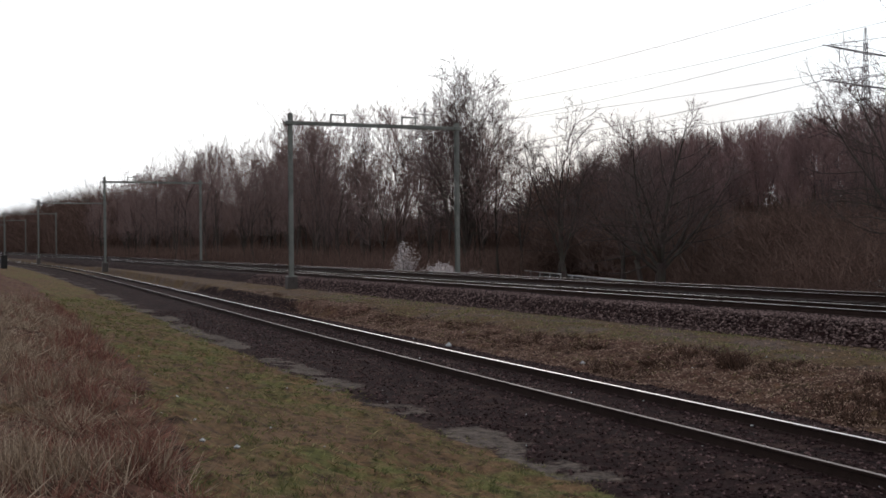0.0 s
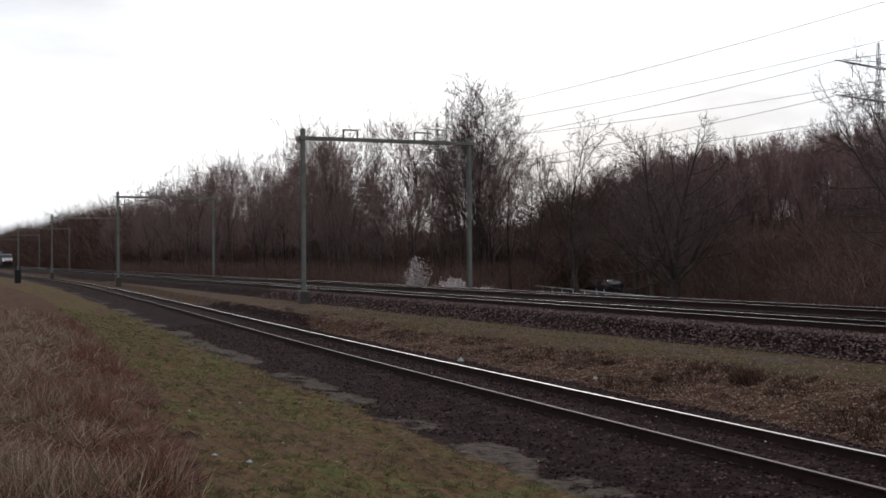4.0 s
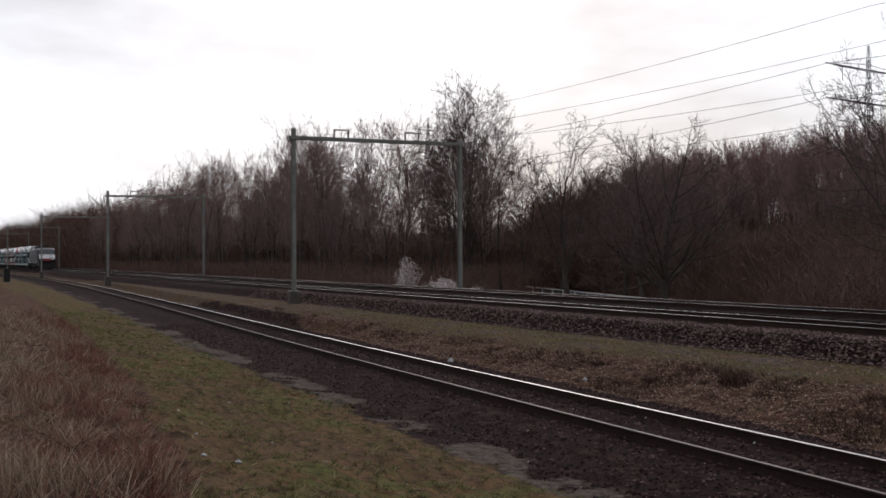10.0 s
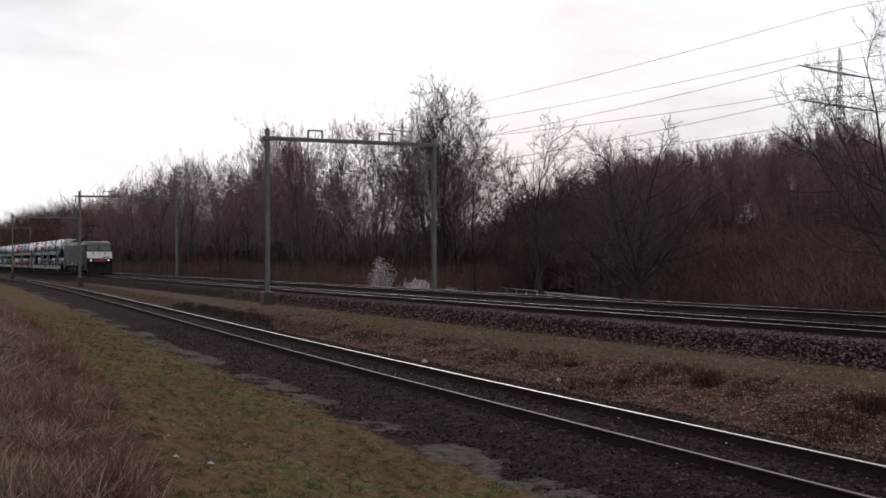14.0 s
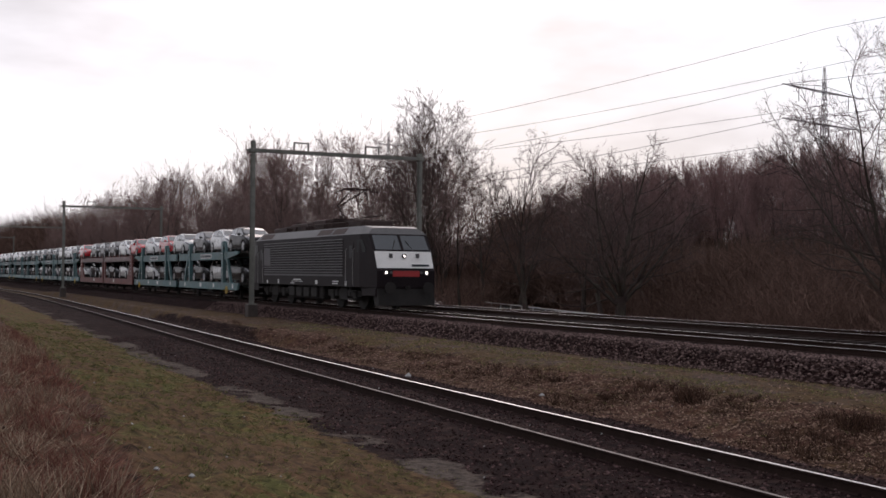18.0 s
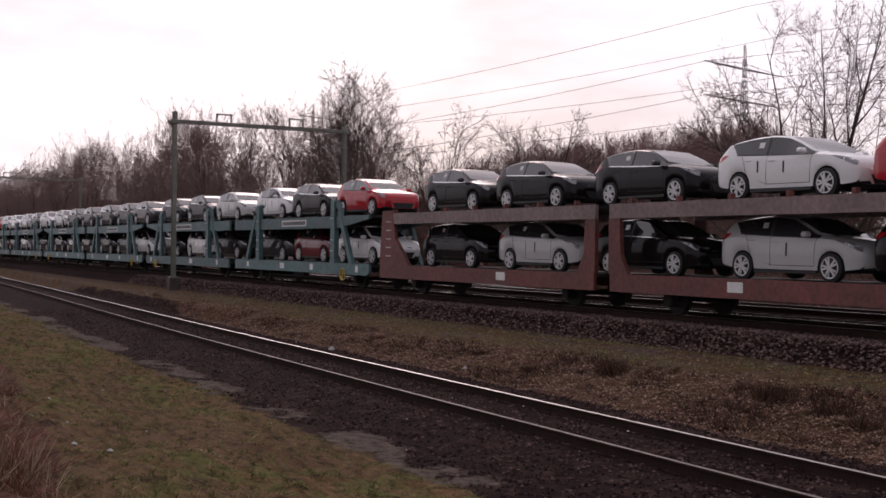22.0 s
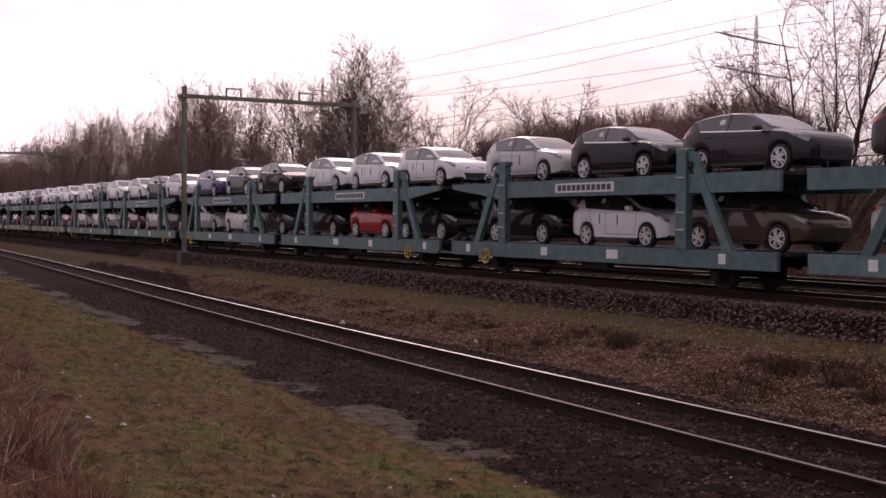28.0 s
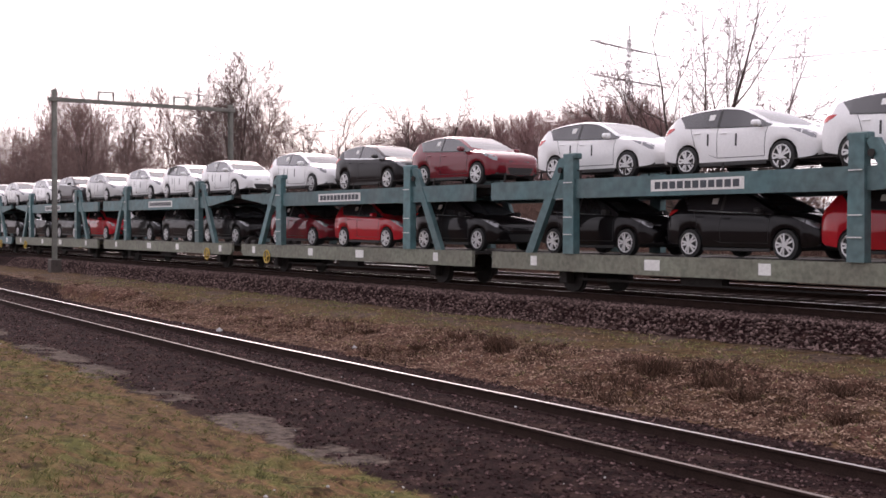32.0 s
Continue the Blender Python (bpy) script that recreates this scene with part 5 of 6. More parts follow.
def crown_tree(name, label, height, wide, seed, radius=0.3, fork=3.0, leaders=6, spread=0.55, limbs=9, branches=7, twigs=6, fine=0.009, category="tree", group=""):
    """A bole that parts into leaders; each bears limbs, branches and fans of fine twigs that turn up towards the light."""
    r = random.Random(seed)
    wood, crown = Geo(), Geo()
    t = thing(name, label, category, group)

    def bough(p, d, length, r0, r1, n, wobble, rise):
        pts, dirs = [p], [d]
        for _ in range(n):
            d = (d + Vector((r.gauss(0, wobble), r.gauss(0, wobble), r.gauss(0, wobble) + rise))).normalized()
            p = p + d * (length / n)
            pts.append(p)
            dirs.append(d)
        return pts, dirs, [r0 + (r1 - r0) * (i / n) ** 0.8 for i in range(n + 1)]

    def pick(pts, dirs, rad, u):
        f = u * (len(pts) - 1)
        i = min(int(f), len(pts) - 2)
        return pts[i].lerp(pts[i + 1], f - i), dirs[i + 1], rad[i] + (rad[i + 1] - rad[i]) * (f - i)

    def fan(p, d, length):
        e = length * r.uniform(0.75, 1.2)
        spike(crown, p, p + d * e, fine)
        for k in range(4):
            u = 0.25 + 0.17 * k
            q = tilt(d, r.uniform(0.5, 1.0), 2.4 * k + r.random())
            spike(crown, p + d * e * u, p + d * e * u + q * e * (0.62 - 0.1 * k) * r.uniform(0.8, 1.2), fine * 0.8)

    wood.tube([(0, 0, -0.25), (0, 0, 0.4), (r.gauss(0, 0.05), r.gauss(0, 0.05), fork)], [radius * 1.35, radius, radius * 0.82], 9)
    for k in range(leaders):
        lean = spread * math.sqrt((k + 0.15) / leaders) * r.uniform(0.9, 1.1)
        turn = k * 2.39996 + r.uniform(-0.3, 0.3)
        d = Vector((math.cos(turn) * math.sin(lean), math.sin(turn) * math.sin(lean), math.cos(lean)))
        full = (height - fork) * r.uniform(0.88, 1.0) * (1 - 0.22 * k / leaders)
        r0 = radius * (0.58 if k == 0 else r.uniform(0.30, 0.44))
        main = bough(Vector((0, 0, fork * (1.0 if k == 0 else r.uniform(0.7, 0.98)))), d, full, r0, 0.02, 9, 0.085, 0.03)
        wood.tube(*main[::2], 7, caps=False)
        for c in range(limbs):
            u = 0.10 + 0.86 * (c + r.random() * 0.8) / limbs
            q, w, rr = pick(*main, u)
            e = tilt(w, r.uniform(0.75, 1.15) * (1.05 - 0.35 * u), 2.39996 * c + r.uniform(-0.5, 0.5))
            out = Vector((q.x + math.cos(turn) * 0.5, q.y + math.sin(turn) * 0.5, 0))
            e = (e + out.normalized() * 0.30).normalized()
            limb = bough(q, e, full * (0.62 - 0.40 * u) * r.uniform(0.8, 1.2), max(rr * 0.52, fine * 2.6), fine * 1.2, 6, 0.15, 0.05)
            wood.tube(*limb[::2], 5, caps=False)
            for b in range(branches):
                v = 0.15 + 0.85 * (b + r.random()) / branches
                q2, w2, r2 = pick(*limb, v)
                e2 = tilt(w2, r.uniform(0.6, 1.1), 2.39996 * b + r.uniform(-0.6, 0.6))
                ln = full * 0.155 * (1.1 - 0.5 * v) * r.uniform(0.7, 1.2)
                twig = bough(q2, e2, ln, max(r2 * 0.55, fine * 1.6), fine * 0.9, 4, 0.17, 0.05)
                crown.tube(*twig[::2], 3, caps=False)
                for n in range(twigs):
                    q3, w3, _ = pick(*twig, 0.2 + 0.8 * (n + r.random()) / twigs)
                    fan(q3, tilt(w3, r.uniform(0.5, 1.15), 2.4 * n + r.random()), ln * 0.33)
            fan(limb[0][-1], limb[1][-1], full * 0.07)
        fan(main[0][-1], main[1][-1], full * 0.08)
    v = np.array(crown.v)
    up = height / np.percentile(v[:, 2], 99.6)
    mid = v[:, :2].mean(0)
    out = 0.5 * wide / np.percentile(np.hypot(*(v[:, :2] - mid).T), 96)
    for g in (wood, crown):
        a = np.array(g.v)
        a[:, :2] = (a[:, :2] - mid * np.clip(a[:, 2:3] / (height * 0.5), 0, 1)) * (1 + (out - 1) * np.clip(a[:, 2:3] / 2.0, 0, 1))
        a[:, 2] *= up
        g.v = a.tolist()
    part("trunk", wood, BARK, t, smooth=True)
    part("crown", crown, TWIG_DARK, t)
    return t


FOREST = "trees of the wood"
FULL = Habit(kids=(13, 6, 4), share=(0.42, 0.58, 0.6), angle=(0.62, 0.6, 0.7), rise=0.10, twigs=3, twig=0.9, first=0.25, depth=3, fine=0.022)
POLE = Habit(kids=(11, 5, 4), share=(0.24, 0.62, 0.6), angle=(0.55, 0.6, 0.7), rise=0.10, wobble=0.08, twigs=3, twig=0.8, first=0.50, depth=3, fine=0.018)
THICK = Habit(kids=(14, 6, 4), share=(0.36, 0.6, 0.6), angle=(0.75, 0.7, 0.7), rise=0.06, twigs=3, twig=0.8, first=0.08, depth=3, fine=0.022)


def road_y(x):
    return 48.7 - 0.274 * (x + 55)


def lay(x, y):
    return ground_z(x, y)


def hero(template, x, y, turn=0.0):
    template.matrix_world = pose(x, y, lay(x, y), 0, 0, turn)
    return template


hero(crown_tree("oak_tree", "bare oak with a wide crown of crooked branches", 13.0, 12.5, 11, 0.40, 2.4, 8, 1.0, 11, 8, 7, 0.011), -68.3, 47)
hero(crown_tree("slender_tree", "slim bare tree with upswept branches beside the road", 14.4, 8.0, 5, 0.27, 2.8, 4, 0.62, 9, 8, 6, 0.011), -78.9, 46)
hero(crown_tree("tall_tree", "tall bare tree with a fan of fine branches", 23.0, 15.5, 21, 0.42, 3.0, 8, 0.62, 13, 9, 7, 0.014), -113.6, 54)
hero(crown_tree("field_tree", "bare tree with many stems and a rounded crown", 16.2, 14.0, 33, 0.40, 2.2, 8, 0.85, 12, 9, 7, 0.0085), -40.9, 44)
hero(crown_tree("field_tree", "bare tree with a rounded crown of fine branches", 13.6, 9.6, 36, 0.30, 2.4, 6, 0.80, 11, 9, 7, 0.0085), -25.6, 44)
EDGE = (  # x, y, height and width of the trees at the wood's edge
    (-131.8, 58, 22.5, 9), (-124, 57, 21.0, 8), (-141, 56, 19.5, 8), (-121, 60, 22.5, 8), (-107.0, 57, 15.0, 7), (-150, 57, 19.0, 8), (-136.5, 60, 20.5, 8), (-96, 62, 13.5, 7),
    (-61.5, 60, 13.0, 6), (-58.5, 62, 13.4, 5), (-128, 62, 20.5, 8), (-117.5, 55.5, 18.5, 7), (-145.5, 60, 19.5, 8), (-155, 58, 19.5, 8), (-103, 59, 12.5, 7), (-90, 60, 11.5, 7), (-84, 58, 11.0, 6))
for n, (x, y, h, w) in enumerate(EDGE):
    hero(crown_tree("bare_tree", "tall bare tree with steep branches at the wood's edge", h, w * 1.25, 40 + n, 0.24, h * 0.2, 3, 0.50, 11, 8, 5, 0.012, group=FOREST), x, y, 60 * n)

kinds = [make_tree("bare_tree", "bare brown tree of the roadside wood", 17.0, k, 70 + i, 0.2, TWIG, wide=7.5, group=FOREST) for i, k in enumerate((FULL, FULL, THICK, FULL))]
poles = [make_tree("pole_tree", "thin straight bare tree of a dense stand", 14.0, k, 90 + i, 0.13, TWIG_PURPLE, wide=3.6, group=FOREST) for i, k in enumerate((POLE, POLE, POLE))]
used = set()


def plant(t, x, y, size, turn):
    m = pose(x, y, lay(x, y), random.uniform(-2, 2), random.uniform(-2, 2), turn) @ Matrix.Diagonal((size, size, size, 1))
    if t.name not in used:
        used.add(t.name)
        t.matrix_world = m
        return t
    c = copy_thing(t, pose(0, 0, 0))
    c.matrix_world = m
    return c


wr = random.Random(77)
x = -104.0
while x > -330:  # the wood along the line
    for row, (y, top) in enumerate(((48.5, 17.0), (54, 20.0), (61, 22.0), (70, 23.0))):
        if row == 3 and x < -230:
            continue
        xx, yy = x + wr.uniform(-2.4, 2.4), y + wr.uniform(-2.2, 2.2)
        if abs(yy - road_y(xx)) < 5:
            continue
        if xx > -2.8 * yy and wr.random() < (0.5 if row > 1 else 0.4):
            continue
        size = top / 17.0 * wr.uniform(0.82, 1.08) * (0.84 if xx > -150 else 1.13)
        plant(kinds[wr.randrange(4)], xx, yy, size, wr.uniform(0, 360))
    x -= 5.4 if x > -200 else 8.0
x = -30.0
while x > -128:  # the stand of poles behind the road
    for row, (y, top) in enumerate(((66, 12.4), (70, 13.4), (75, 14.0), (82, 15.0), (90, 15.8))):
        xx, yy = x + wr.uniform(-1.6, 1.6), y + wr.uniform(-1.8, 1.8)
        if abs(yy - road_y(xx)) < 5.5 or xx > -0.97 * yy:
            continue
        plant(poles[wr.randrange(3)], xx, yy, top / 14.0 * wr.uniform(0.95, 1.14), wr.uniform(0, 360))
    x -= 2.0


def brush(name, label, places, mat, seed, slivers, width, low=1.5):
    """Undergrowth as one body of slivers; places: x, y, height, radius."""
    r = random.Random(seed)
    g = Geo()
    for x, y, h, rad in places:
        z = lay(x, y) - 0.1
        for _ in range(slivers):
            a, d = r.uniform(0, 6.283), rad * math.sqrt(r.random())
            p = Vector((x + d * math.cos(a), y + d * math.sin(a), z + h * (0.55 if low > 1 else 0.7) * r.random() ** low))
            q = p + Vector((r.gauss(0, 0.5), r.gauss(0, 0.5), r.uniform(0.2, 1.0))) * h * r.uniform(0.2, 0.45)
            spike(g, p, q, width * r.uniform(0.6, 1.4))
    return tagged(part(name, g, mat), label, "undergrowth", kind="stuff")


br = random.Random(5)
spots = []
x = -58.0
while x > -330:
    for k in range(3):
        xx = x + br.uniform(-2, 2)
        yy = (47.0 if xx < -104 else road_y(xx) + 6.5) + 4.5 * k + br.uniform(-1.5, 1.5)
        if abs(yy - road_y(xx)) < 4:
            continue
        spots.append((xx, yy, br.uniform(2.6, 5.0) * (1.15 if xx < -104 else 1.0), br.uniform(1.6, 2.8)))
    x -= 2.4
spots += [(-60 + 2.2 * k, 56 + br.uniform(-3, 4), br.uniform(7.0, 8.5), 2.0) for k in range(30)]
spots += [(-61 + 2.2 * k, 58 + br.uniform(-3, 4), br.uniform(6.0, 8.0), 2.0) for k in range(30)]
brush("undergrowth", "dense brown brush under the bare trees", spots, BRUSH, 8, 330, 0.017)
back = [(xx, (78 if xx < -104 else 88) + br.uniform(-4, 6), (br.uniform(15, 20) if xx < -222 else (br.uniform(13, 16) if xx > -140 else br.uniform(9, 12) if xx > -168 else br.uniform(8, 11))) if xx < -104 else br.uniform(6.0, 8.0), 3.0) for xx in (-86 - 1.6 * k for k in range(135))]
back += [(-104 - 1.5 * k, 86 + br.uniform(-3, 3), br.uniform(6, 11), 1.6) for k in range(6)]
back += [(-104 - 1.7 * k, 70 + br.uniform(-3, 5), br.uniform(7.0, 9.5), 2.4) for k in range(30)]
back += [(-300 - 3.2 * k, 72 + br.uniform(-6, 8), br.uniform(17, 22), 4.0) for k in range(90)]
back += [(-78 - 1.3 * k, 88 + br.uniform(-3, 3), br.uniform(9.5, 13), 2.2) for k in range(22)]
brush("inner_wood", "dim brown depth of the wood", back, BRUSH, 12, 620, 0.040, 0.9)
verge = [(-60 + 1.6 * k, 54 + br.uniform(-2, 3), br.uniform(5.6, 6.8), 1.8) for k in range(42)]
verge += [(x, road_y(x) + 6 + br.uniform(0, 3), br.uniform(6.5, 9.0), 1.8) for x in (-62 - 1.5 * k for k in range(32))]
brush("roadside_brush", "brown thicket beyond the road", verge, BRUSH, 14, 420, 0.016, 0.9)
near_spots = [(xx, 41 + br.uniform(-1.5, 2.5), br.uniform(0.8, 2.0), 1.4) for xx in (br.uniform(-150, -55) for _ in range(34))] + [(-43 + br.uniform(-6.5, 7), 42.5 + br.uniform(-2, 1.5), br.uniform(3.8, 6.2), 1.6) for _ in range(34)]
brush("low_brush", "low dry scrub between the railway and the road", near_spots, BRUSH, 9, 170, 0.014)
hedge = [(xx, 48 + br.uniform(-2, 3), br.uniform(7.0, 9.0), 1.8) for xx in (-42 + 1.2 * k for k in range(46))]
brush("hedge", "brown hedge of bare brush behind the railway", hedge, BRUSH, 15, 330, 0.016, 0.9)
far = [(xx, br.uniform(47, 62), br.uniform(19, 27), 4.5) for xx in (-330 - 3.6 * k for k in range(120))]
brush("far_wood", "distant bare woods along the line", far, BRUSH, 10, 360, 0.060, 0.9)


def blossom_bush(x, y, h, rad, seed):
    r = random.Random(seed)
    t = thing("blossoming_bush", "bush covered in pale early blossom", "bush", "blossoming bushes", at=pose(x, y, lay(x, y)))
    stems, flowers = Geo(), Geo()
    for _ in range(26):
        a = r.uniform(0, 6.283)
        q = Vector((math.cos(a) * rad * r.random(), math.sin(a) * rad * r.random(), h * r.uniform(0.5, 1.0)))
        stems.tube([(0, 0, -0.2), q * 0.5 + Vector((0, 0, 0.1)), q], [0.03, 0.02, 0.008], 4, caps=False)
        for _ in range(50):
            f = r.uniform(0.3, 1.0)
            p = q * f + Vector((r.gauss(0, 0.16), r.gauss(0, 0.16), r.gauss(0, 0.16)))
            s = r.uniform(0.04, 0.085)
            flowers.add([p + Vector((s, 0, 0)), p + Vector((-s, s, 0)), p + Vector((-s, -s, 0)), p + Vector((0, 0, s))], [(0, 1, 3), (1, 2, 3), (2, 0, 3), (0, 2, 1)])
    part("stems", stems, BARK, t)
    part("blossom", flowers, BLOSSOM, t)
    return t


blossom_bush(-97.5, 40.6, 4.0, 1.3, 1)
blossom_bush(-99.2, 40.9, 2.4, 0.9, 2)
blossom_bush(-92.0, 41.0, 2.2, 1.3, 3)
blossom_bush(-89.6, 40.8, 1.9, 1.0, 4)
blossom_bush(-84.5, 40.8, 1.5, 0.8, 5)


# ---- the road behind the line ----
ASPHALT = material("grey_asphalt", (0.055, 0.053, 0.051), 0.95, 0, 0.2, 0.4, 20, spec=0.04)
GALVANISED = material("dull_galvanised_steel", (0.42, 0.42, 0.41), 0.5, 0.4, 0.2, 1, 20)
g = Geo()
xs = [30, 0, -30, -60, -100, -150, -250, -400, -800]
for x in xs:
    for d in (-3.1, 3.1):
        y = road_y(x) + d
        g.v.append((x, y, max(lay(x, y), lay(x, road_y(x))) + 0.12))
g.f = [(2 * i, 2 * i + 1, 2 * i + 3, 2 * i + 2) for i in range(len(xs) - 1)]
g.m = [0] * len(g.f)
tagged(part("road", g, ASPHALT), "grey asphalt road behind the railway", "road", kind="structure")
rail = thing("guard_rail", "pale galvanised crash barrier along the road", "crash barrier")
x = -47.0
while x > -112:
    a, b = Vector((x, road_y(x) - 3.9, lay(x, road_y(x) - 3.9))), Vector((x - 4, road_y(x - 4) - 3.9, lay(x - 4, road_y(x - 4) - 3.9)))
    up = Vector((0, 0, 0.66))
    part("rail_beam", Geo().bar(tuple(a + up + Vector((0, 0, 0.15))), tuple(b + up + Vector((0, 0, 0.15))), 0.10), GALVANISED, rail)
    part("post", Geo().box(a.x - 0.05, a.x + 0.05, a.y + 0.1, a.y + 0.2, a.z - 0.3, a.z + 0.80), GALVANISED, rail)
    x -= 4
ROAD_CARS = []
for code, t0, x0 in (("s", 0.35, -58.0), ("g", 2.33, -66.5)):
    c = copy_thing(templates[(code, False)], pose(0, 0, 0))
    tagged(c, "%s car driving along the road behind the railway" % CAR_PAINT[code][0], "car", "cars on the road")
    ROAD_CARS.append((c, t0, x0))


def road_motions():
    for c, t0, x0 in ROAD_CARS:
        rows = []
        for t in (0, 8, 16, 24, 32):
            x = x0 - 21.5 * (t - t0)
            rows.append((t, pose(x, road_y(x) + 1.4, -2.07, 0, 0, 180 - math.degrees(math.atan(0.274)))))
        walk(c, rows)


# ---- power line ----
LATTICE = material("grey_lattice_steel", (0.13, 0.13, 0.14), 0.6, 0.3, 0.2, 0.3, 6)
WIRE = material("dull_aluminium_wire", (0.09, 0.09, 0.095), 0.6, 0.3, 0.1, 0.2, 3)
DIRECTION = Vector((-0.966, -0.26, 0)).normalized()
ACROSS = Vector((-0.26, 0.966, 0)).normalized()


def pylon(x, y, top, reach):
    t = thing("power_pylon", "grey steel lattice pylon with two cross arms", "pylon", "pylons", at=pose(x, y, -1.2, 0, 0, math.degrees(math.atan2(ACROSS.y, ACROSS.x))))
    legs = ((-1, -1), (1, -1), (1, 1), (-1, 1))
    wide = lambda z: 1.0 - 0.65 * min(z / 26.0, 1.0)
    for a, b in legs:
        part("leg", Geo().bar((a * wide(0), b * wide(0), 0), (a * wide(26), b * wide(26), 26), 0.09).bar((a * wide(26), b * wide(26), 26), (a * 0.12, b * 0.12, top), 0.06), LATTICE, t)
    g, z = Geo(), 0.0
    while z < 31:
        z2 = z + (3.2 if z < 20 else 1.6)
        for (a, b), (c, d) in zip(legs, legs[1:] + legs[:1]):
            w1, w2 = wide(z) if z < 26 else 0.35 - 0.03 * (z - 26), wide(z2) if z2 < 26 else 0.35 - 0.03 * (z2 - 26)
            g.bar((a * w1, b * w1, z), (c * w2, d * w2, z2), 0.03)
            g.bar((c * w1, d * w1, z), (a * w2, b * w2, z2), 0.03)
        z = z2
    part("lattice", g, LATTICE, t)
    for z in (25.4, 30.3):
        for s in (-1, 1):
            a = part("cross_arm", Geo().bar((0, -0.4, z), (s * reach, 0, z + 0.1), 0.13).bar((0, 0.4, z), (s * reach, 0, z + 0.1), 0.13).bar((0, 0, z + 0.9), (s * reach * 0.8, 0, z + 0.3), 0.07), LATTICE, t)
            for w in (reach * 0.62,):
                part("insulator_string", Geo().tube([(s * w, 0, z), (s * w, 0, z - 2.0)], 0.06, 6), LATTICE, a)
    return t


PY1 = Vector((-135.8, 130.0, -1.2))
PY2 = PY1 + DIRECTION * 104
PY0 = PY1 - DIRECTION * 300
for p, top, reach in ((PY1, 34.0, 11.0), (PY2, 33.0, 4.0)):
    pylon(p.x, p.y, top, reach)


def line_wire(p, q, sag, n=26):
    pts = []
    for i in range(n + 1):
        f = i / n
        pts.append(p.lerp(q, f) - Vector((0, 0, 4 * sag * f * (1 - f))))
    return Geo().tube(pts, 0.036, 4)


spans = thing("power_line", "sagging power line wires between the pylons", "power line")
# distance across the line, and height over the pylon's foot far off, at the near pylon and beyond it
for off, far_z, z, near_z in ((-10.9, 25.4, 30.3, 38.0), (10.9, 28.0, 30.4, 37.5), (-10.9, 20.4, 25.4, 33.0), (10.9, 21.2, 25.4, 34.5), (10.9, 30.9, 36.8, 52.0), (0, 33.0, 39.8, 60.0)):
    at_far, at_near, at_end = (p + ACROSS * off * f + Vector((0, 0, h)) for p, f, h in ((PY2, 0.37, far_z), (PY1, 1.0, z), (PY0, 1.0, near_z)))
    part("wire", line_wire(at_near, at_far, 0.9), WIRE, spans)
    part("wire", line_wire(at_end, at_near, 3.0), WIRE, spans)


# ---- what lies and grows on the ground ----
def scatter(n, seed, x0, x1, y0, y1, dense, accept):
    """Places thicker towards the path where the ground is seen from close by."""
    r = random.Random(seed)
    out = []
    while len(out) < n:
        x = x1 - (x1 - x0) * r.random() ** dense
        y = r.uniform(y0(x), y1(x))
        z, zone = surface(x, y)
        if accept(zone, r):
            out.append((x, y, z, r))
    return out


def stuff(name, label, g, mat, category):
    return tagged(part(name, g, mat), label, category, kind="stuff")


HEATH = islands("dead_heath_grass", (0.12, 0.060, 0.047), (0.38, 0.225, 0.165), extra=(0.22, 0.118, 0.090))
TAN = islands("bleached_heath_grass", (0.16, 0.130, 0.095), (0.56, 0.50, 0.37), extra=(0.31, 0.265, 0.19))
SHORT = islands("short_winter_grass", (0.058, 0.082, 0.030), (0.38, 0.36, 0.18), extra=(0.17, 0.205, 0.082))
LITTER = islands("fallen_leaves", (0.07, 0.046, 0.033), (0.38, 0.30, 0.225), extra=(0.17, 0.12, 0.088))
WEEDS = islands("dry_weed_stems", (0.030, 0.020, 0.014), (0.15, 0.10, 0.07), extra=(0.07, 0.045, 0.032))
STONES = islands("ballast_stones", (0.040, 0.029, 0.027), (0.24, 0.19, 0.175), extra=(0.10, 0.074, 0.068))
CINDERS = islands("dark_siding_stones", (0.012, 0.0075, 0.0075), (0.16, 0.115, 0.11), extra=(0.042, 0.026, 0.026))
PALE = material("pale_rubbish", (0.45, 0.44, 0.43), 0.6, 0, 0.15, 10, 60)


def tuft(g, x, y, z, r, n, h, lean, w):
    for _ in range(n):
        p = Vector((x + r.gauss(0, lean * 0.35), y + r.gauss(0, lean * 0.35), z - 0.02))
        spike(g, p, p + Vector((r.gauss(0, lean), r.gauss(0, lean), h * r.uniform(0.5, 1.2))), w * r.uniform(0.6, 1.3))


red, tan = Geo(), Geo()
for x, y, z, r in scatter(10500, 1, -48, -4.5, lambda x: max(-2.5, heath_edge(x) - 5.5), lambda x: heath_edge(x) + 0.25, 2.0, lambda q, r: True):
    patch = noise.noise((x * 0.5, y * 0.8, 2.0))
    inner = smooth01(0.0, 0.8, heath_edge(x) - y + 1.4 * noise.noise((x * 0.6, y * 0.9, 5.0)) + r.gauss(0, 0.35))
    hummock = noise.noise((x * 1.1, y * 1.5, 8.0))
    if hummock < -0.25 and r.random() < 0.6:
        continue
    tuft(tan if r.random() < 0.12 + 0.80 * inner else red, x, y, z, r, 8, max(0.07, 0.21 + 0.14 * patch + 0.30 * hummock - 0.06 * inner), 0.13, 0.006 if x > -20 else 0.010)
stuff("heath_grass", "tall reddish dead grass on the bank", red, HEATH, "dry grass")
stuff("bleached_grass", "bleached tan dead grass on the bank", tan, TAN, "dry grass")

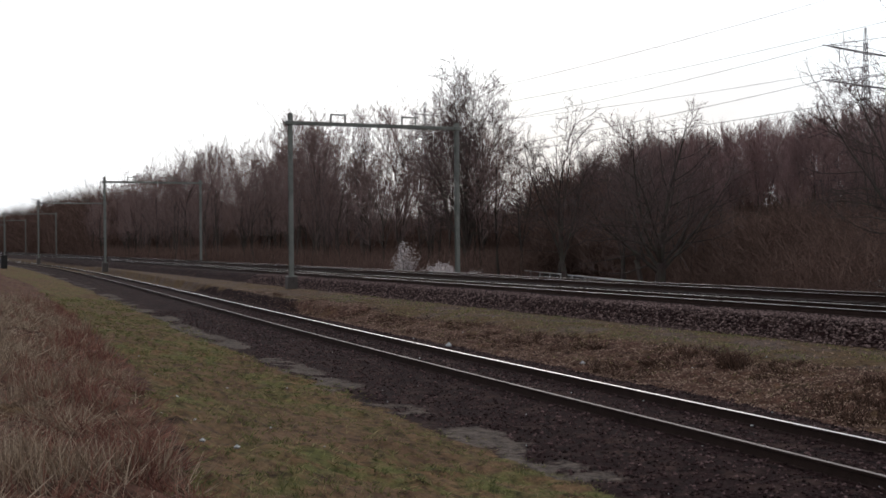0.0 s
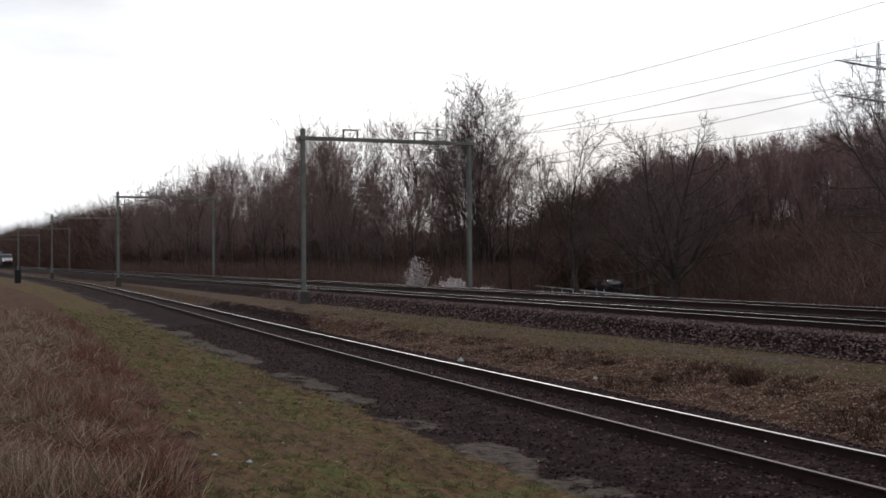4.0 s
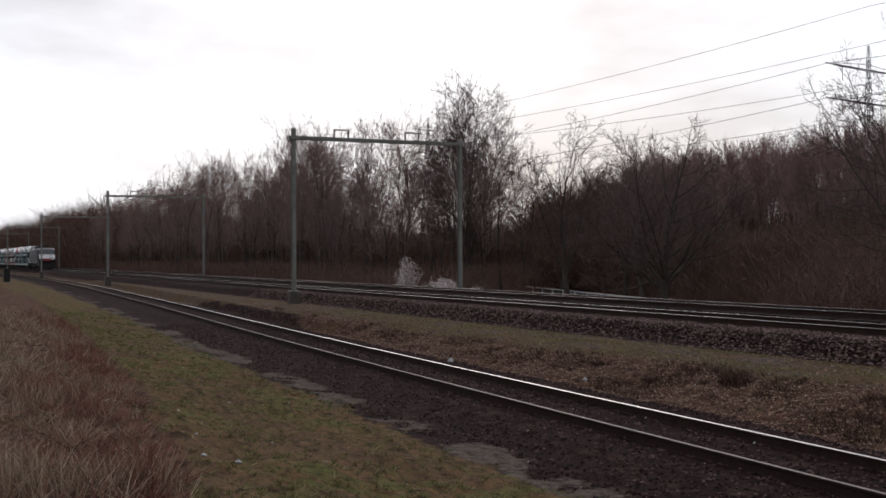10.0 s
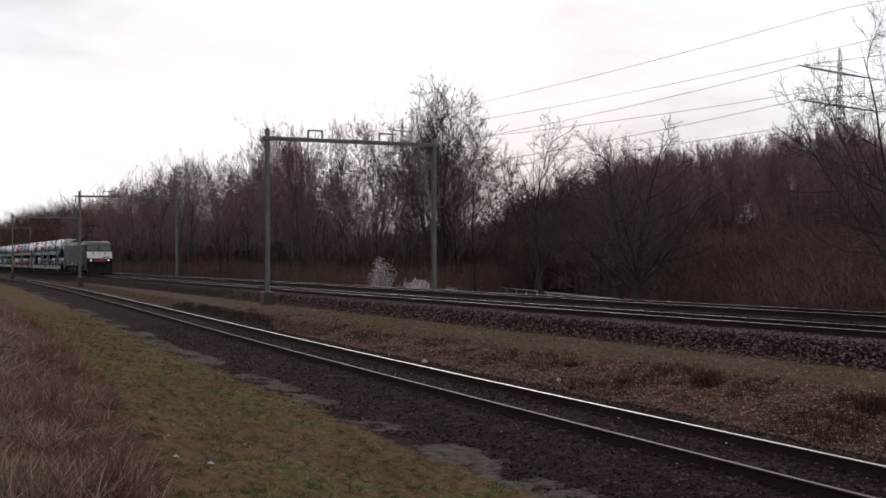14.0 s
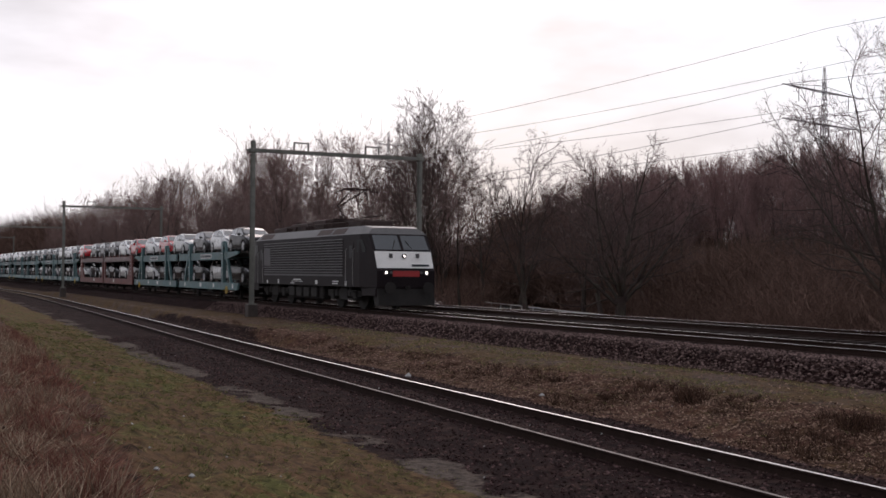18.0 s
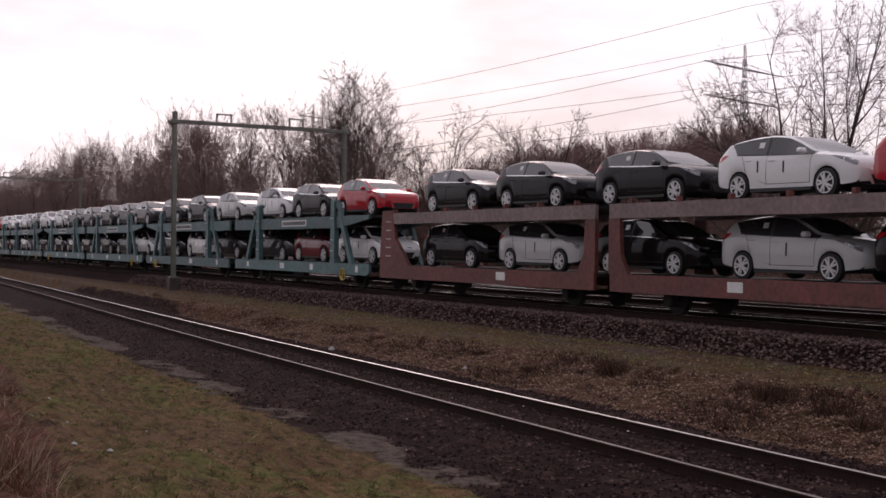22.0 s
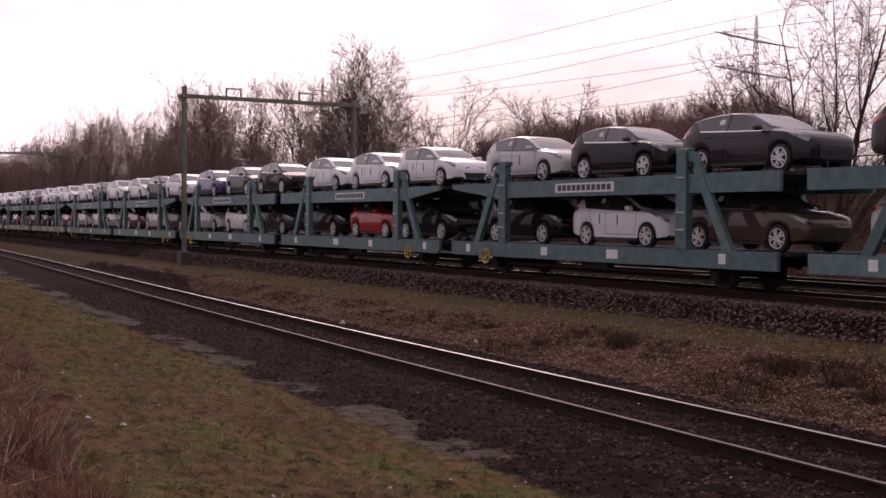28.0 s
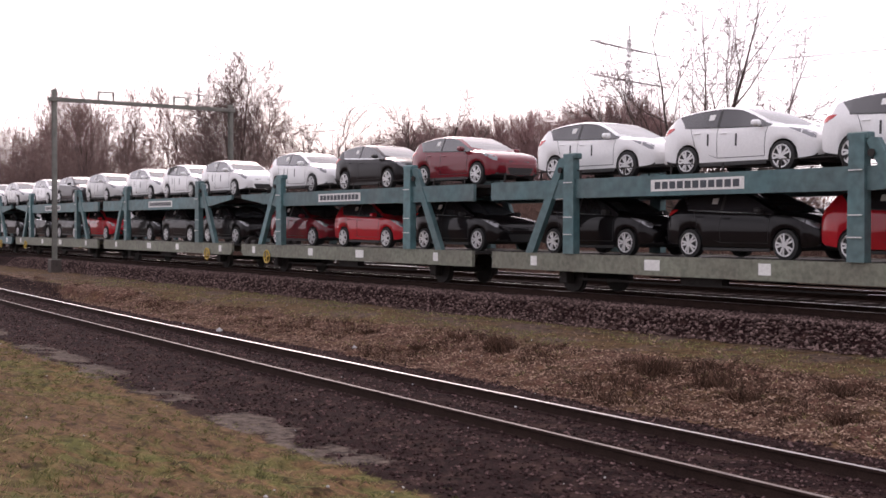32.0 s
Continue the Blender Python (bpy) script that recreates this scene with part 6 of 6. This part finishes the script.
g = Geo()
for x, y, z, r in scatter(11000, 2, -62, -5, lambda x: heath_edge(x) - 0.4, lambda x: siding(x) - 2.9, 1.8, lambda q, r: q[0] > r.random() * 0.8):
    tuft(g, x, y, z, r, 5, 0.05 + 0.04 * noise.noise((x, y, 0)), 0.045, 0.006 if x > -20 else 0.010)
stuff("short_grass", "short tussocky winter grass on the slope", g, SHORT, "grass")

g = Geo()
for x, y, z, r in scatter(42000, 3, -60, -6, lambda x: siding(x) + 1.7, lambda x: LINE + bend(x) - 3.2, 1.5, lambda q, r: q[1] > r.random() * 0.9 or (q[3] > 0.5 and r.random() < 0.05)):
    s, a = r.uniform(0.014, 0.036), r.uniform(0, 6.283)
    u, v = Vector((math.cos(a), math.sin(a), r.uniform(-0.4, 0.5))) * s, Vector((-math.sin(a), math.cos(a), r.uniform(-0.4, 0.5))) * s * 0.7
    p = Vector((x, y, z + 0.02))
    g.add([p + u, p + v, p - u, p - v, p + Vector((0, 0, 0.015))], [(0, 1, 4), (1, 2, 4), (2, 3, 4), (3, 0, 4)])
stuff("leaf_litter", "reddish fallen leaves on the bank between the tracks", g, LITTER, "leaves")

g = Geo()
for x, y, z, r in scatter(2600, 4, -60, -6, lambda x: siding(x) + 2.3, lambda x: LINE + bend(x) - 3.4, 1.5, lambda q, r: q[1] > r.random()):
    k = noise.noise((x * 0.45, y * 0.7, 6.0))
    if k > -0.05:
        tuft(g, x, y, z, r, 9, 0.10 + 0.22 * max(k, 0), 0.09, 0.008)
stuff("dry_weeds", "dry brown weeds on the bank between the tracks", g, WEEDS, "weeds")


g = Geo()
for x, y, z, r in scatter(5200, 9, -50, -6, lambda x: siding(x) + 2.4, lambda x: LINE + bend(x) - 2.75, 1.6, lambda q, r: q[3] > 0.4 or r.random() < 0.25):
    if noise.noise((x * 0.4, y * 0.9, 11.0)) > -0.15:
        tuft(g, x, y, z, r, 5, 0.05 + 0.04 * r.random(), 0.05, 0.007)
stuff("mossy_grass", "thin olive grass on the strip beside the ballast", g, SHORT, "grass")


def tussock(x, y, h, seed):
    r = random.Random(seed)
    g = Geo()
    z = surface(x, y)[0]
    for _ in range(170):
        a, d = r.uniform(0, 6.283), h * 0.7 * math.sqrt(r.random())
        p = Vector((d * math.cos(a) * 1.3, d * math.sin(a), -0.05))
        spike(g, p, p + Vector((r.gauss(0, 0.14), r.gauss(0, 0.14), h * r.uniform(0.4, 1.1))), 0.010)
    ob = part("weed_tussock", g, WEEDS)
    ob.location = (x, y, z)
    return tagged(ob, "dark dry weed tussock on the bank", "weed", "weed tussocks")


for n, (x, y, h) in enumerate(((-18.9, 14.6, 0.38), (-14.6, 14.5, 0.34), (-15.6, 14.9, 0.26), (-13.2, 14.4, 0.36), (-12.2, 14.1, 0.30), (-11.0, 14.6, 0.26), (-24.0, 14.8, 0.22), (-10.2, 13.6, 0.3), (-21.3, 14.4, 0.2), (-29.5, 14.9, 0.22))):
    tussock(x, y, h, 300 + n)

rock = [(1, 0, 0), (-1, 0.2, 0), (0.1, 1, 0.1), (0, -1, -0.1), (0.15, 0.1, 0.8), (0, 0, -0.8)]
rock_faces = [(0, 2, 4), (2, 1, 4), (1, 3, 4), (3, 0, 4), (2, 0, 5), (1, 2, 5), (3, 1, 5), (0, 3, 5)]


def stone(g, x, y, z, r, s):
    a = r.uniform(0, 6.283)
    ca, sa = math.cos(a) * s, math.sin(a) * s
    g.add([(x + (u * ca - v * sa) * r.uniform(0.7, 1.3), y + (u * sa + v * ca) * r.uniform(0.7, 1.3), z + w * s * r.uniform(0.6, 1.2)) for u, v, w in rock], rock_faces)


g = Geo()
for x, y, z, r in scatter(26000, 5, -70, -5, lambda x: LINE + bend(x) - 2.95, lambda x: LINE + bend(x) - 0.9, 1.5, lambda q, r: q[3] < 0.6):
    stone(g, x, y, z + 0.02, r, r.uniform(0.022, 0.05))
stuff("main_line_ballast", "grey crushed stone ballast of the main line", g, STONES, "ballast")
g = Geo()
for x, y, z, r in scatter(17000, 6, -50, -5, lambda x: siding(x) - 3.3, lambda x: siding(x) + 2.2, 1.9, lambda q, r: q[0] < 0.4 and q[2] < 0.5):
    stone(g, x, y, z + 0.008, r, r.uniform(0.012, 0.034))
stuff("siding_ballast", "dark fine ballast of the siding", g, CINDERS, "ballast")

g = Geo()
for x, y, z, r in scatter(120, 7, -40, -6, lambda x: heath_edge(x), lambda x: siding(x) + 5.0, 1.5, lambda q, r: True):
    stone(g, x, y, z + 0.02, r, r.uniform(0.010, 0.024))
stuff("pale_stones", "scattered pale stones and scraps on the verge", g, PALE, "stones")
for x, y, s in ((-28.3, 12.95, 0.09), (-22.6, 13.5, 0.07), (-11.6, 2.75, 0.035), (-16.6, 3.55, 0.045), (-11.1, 2.95, 0.03)):
    g = Geo()
    stone(g, 0, 0, 0.0, random.Random(int(s * 1000)), s)
    o = tagged(part("white_scrap", g, PALE), "white scrap of rubbish lying on the verge", "rubbish", "scraps of rubbish")
    o.location = (x, y, surface(x, y)[0] + s * 0.4)

# a dark cabinet beside the siding
box = thing("relay_cabinet", "dark lineside cabinet beside the siding", "cabinet", at=pose(-150.0, 11.4, ground_z(-150.0, 11.4)))
part("body", Geo().box(-0.55, 0.55, -0.35, 0.35, 0.0, 1.5, bevel=0.03), UNDER, box)
part("lid", Geo().box(-0.6, 0.6, -0.4, 0.4, 1.5, 1.58, bevel=0.02), UNDER, box)


def motions():
    """Everything that moves: the train and its load, and the cars on the road."""
    train_motions()
    road_motions()


motions()
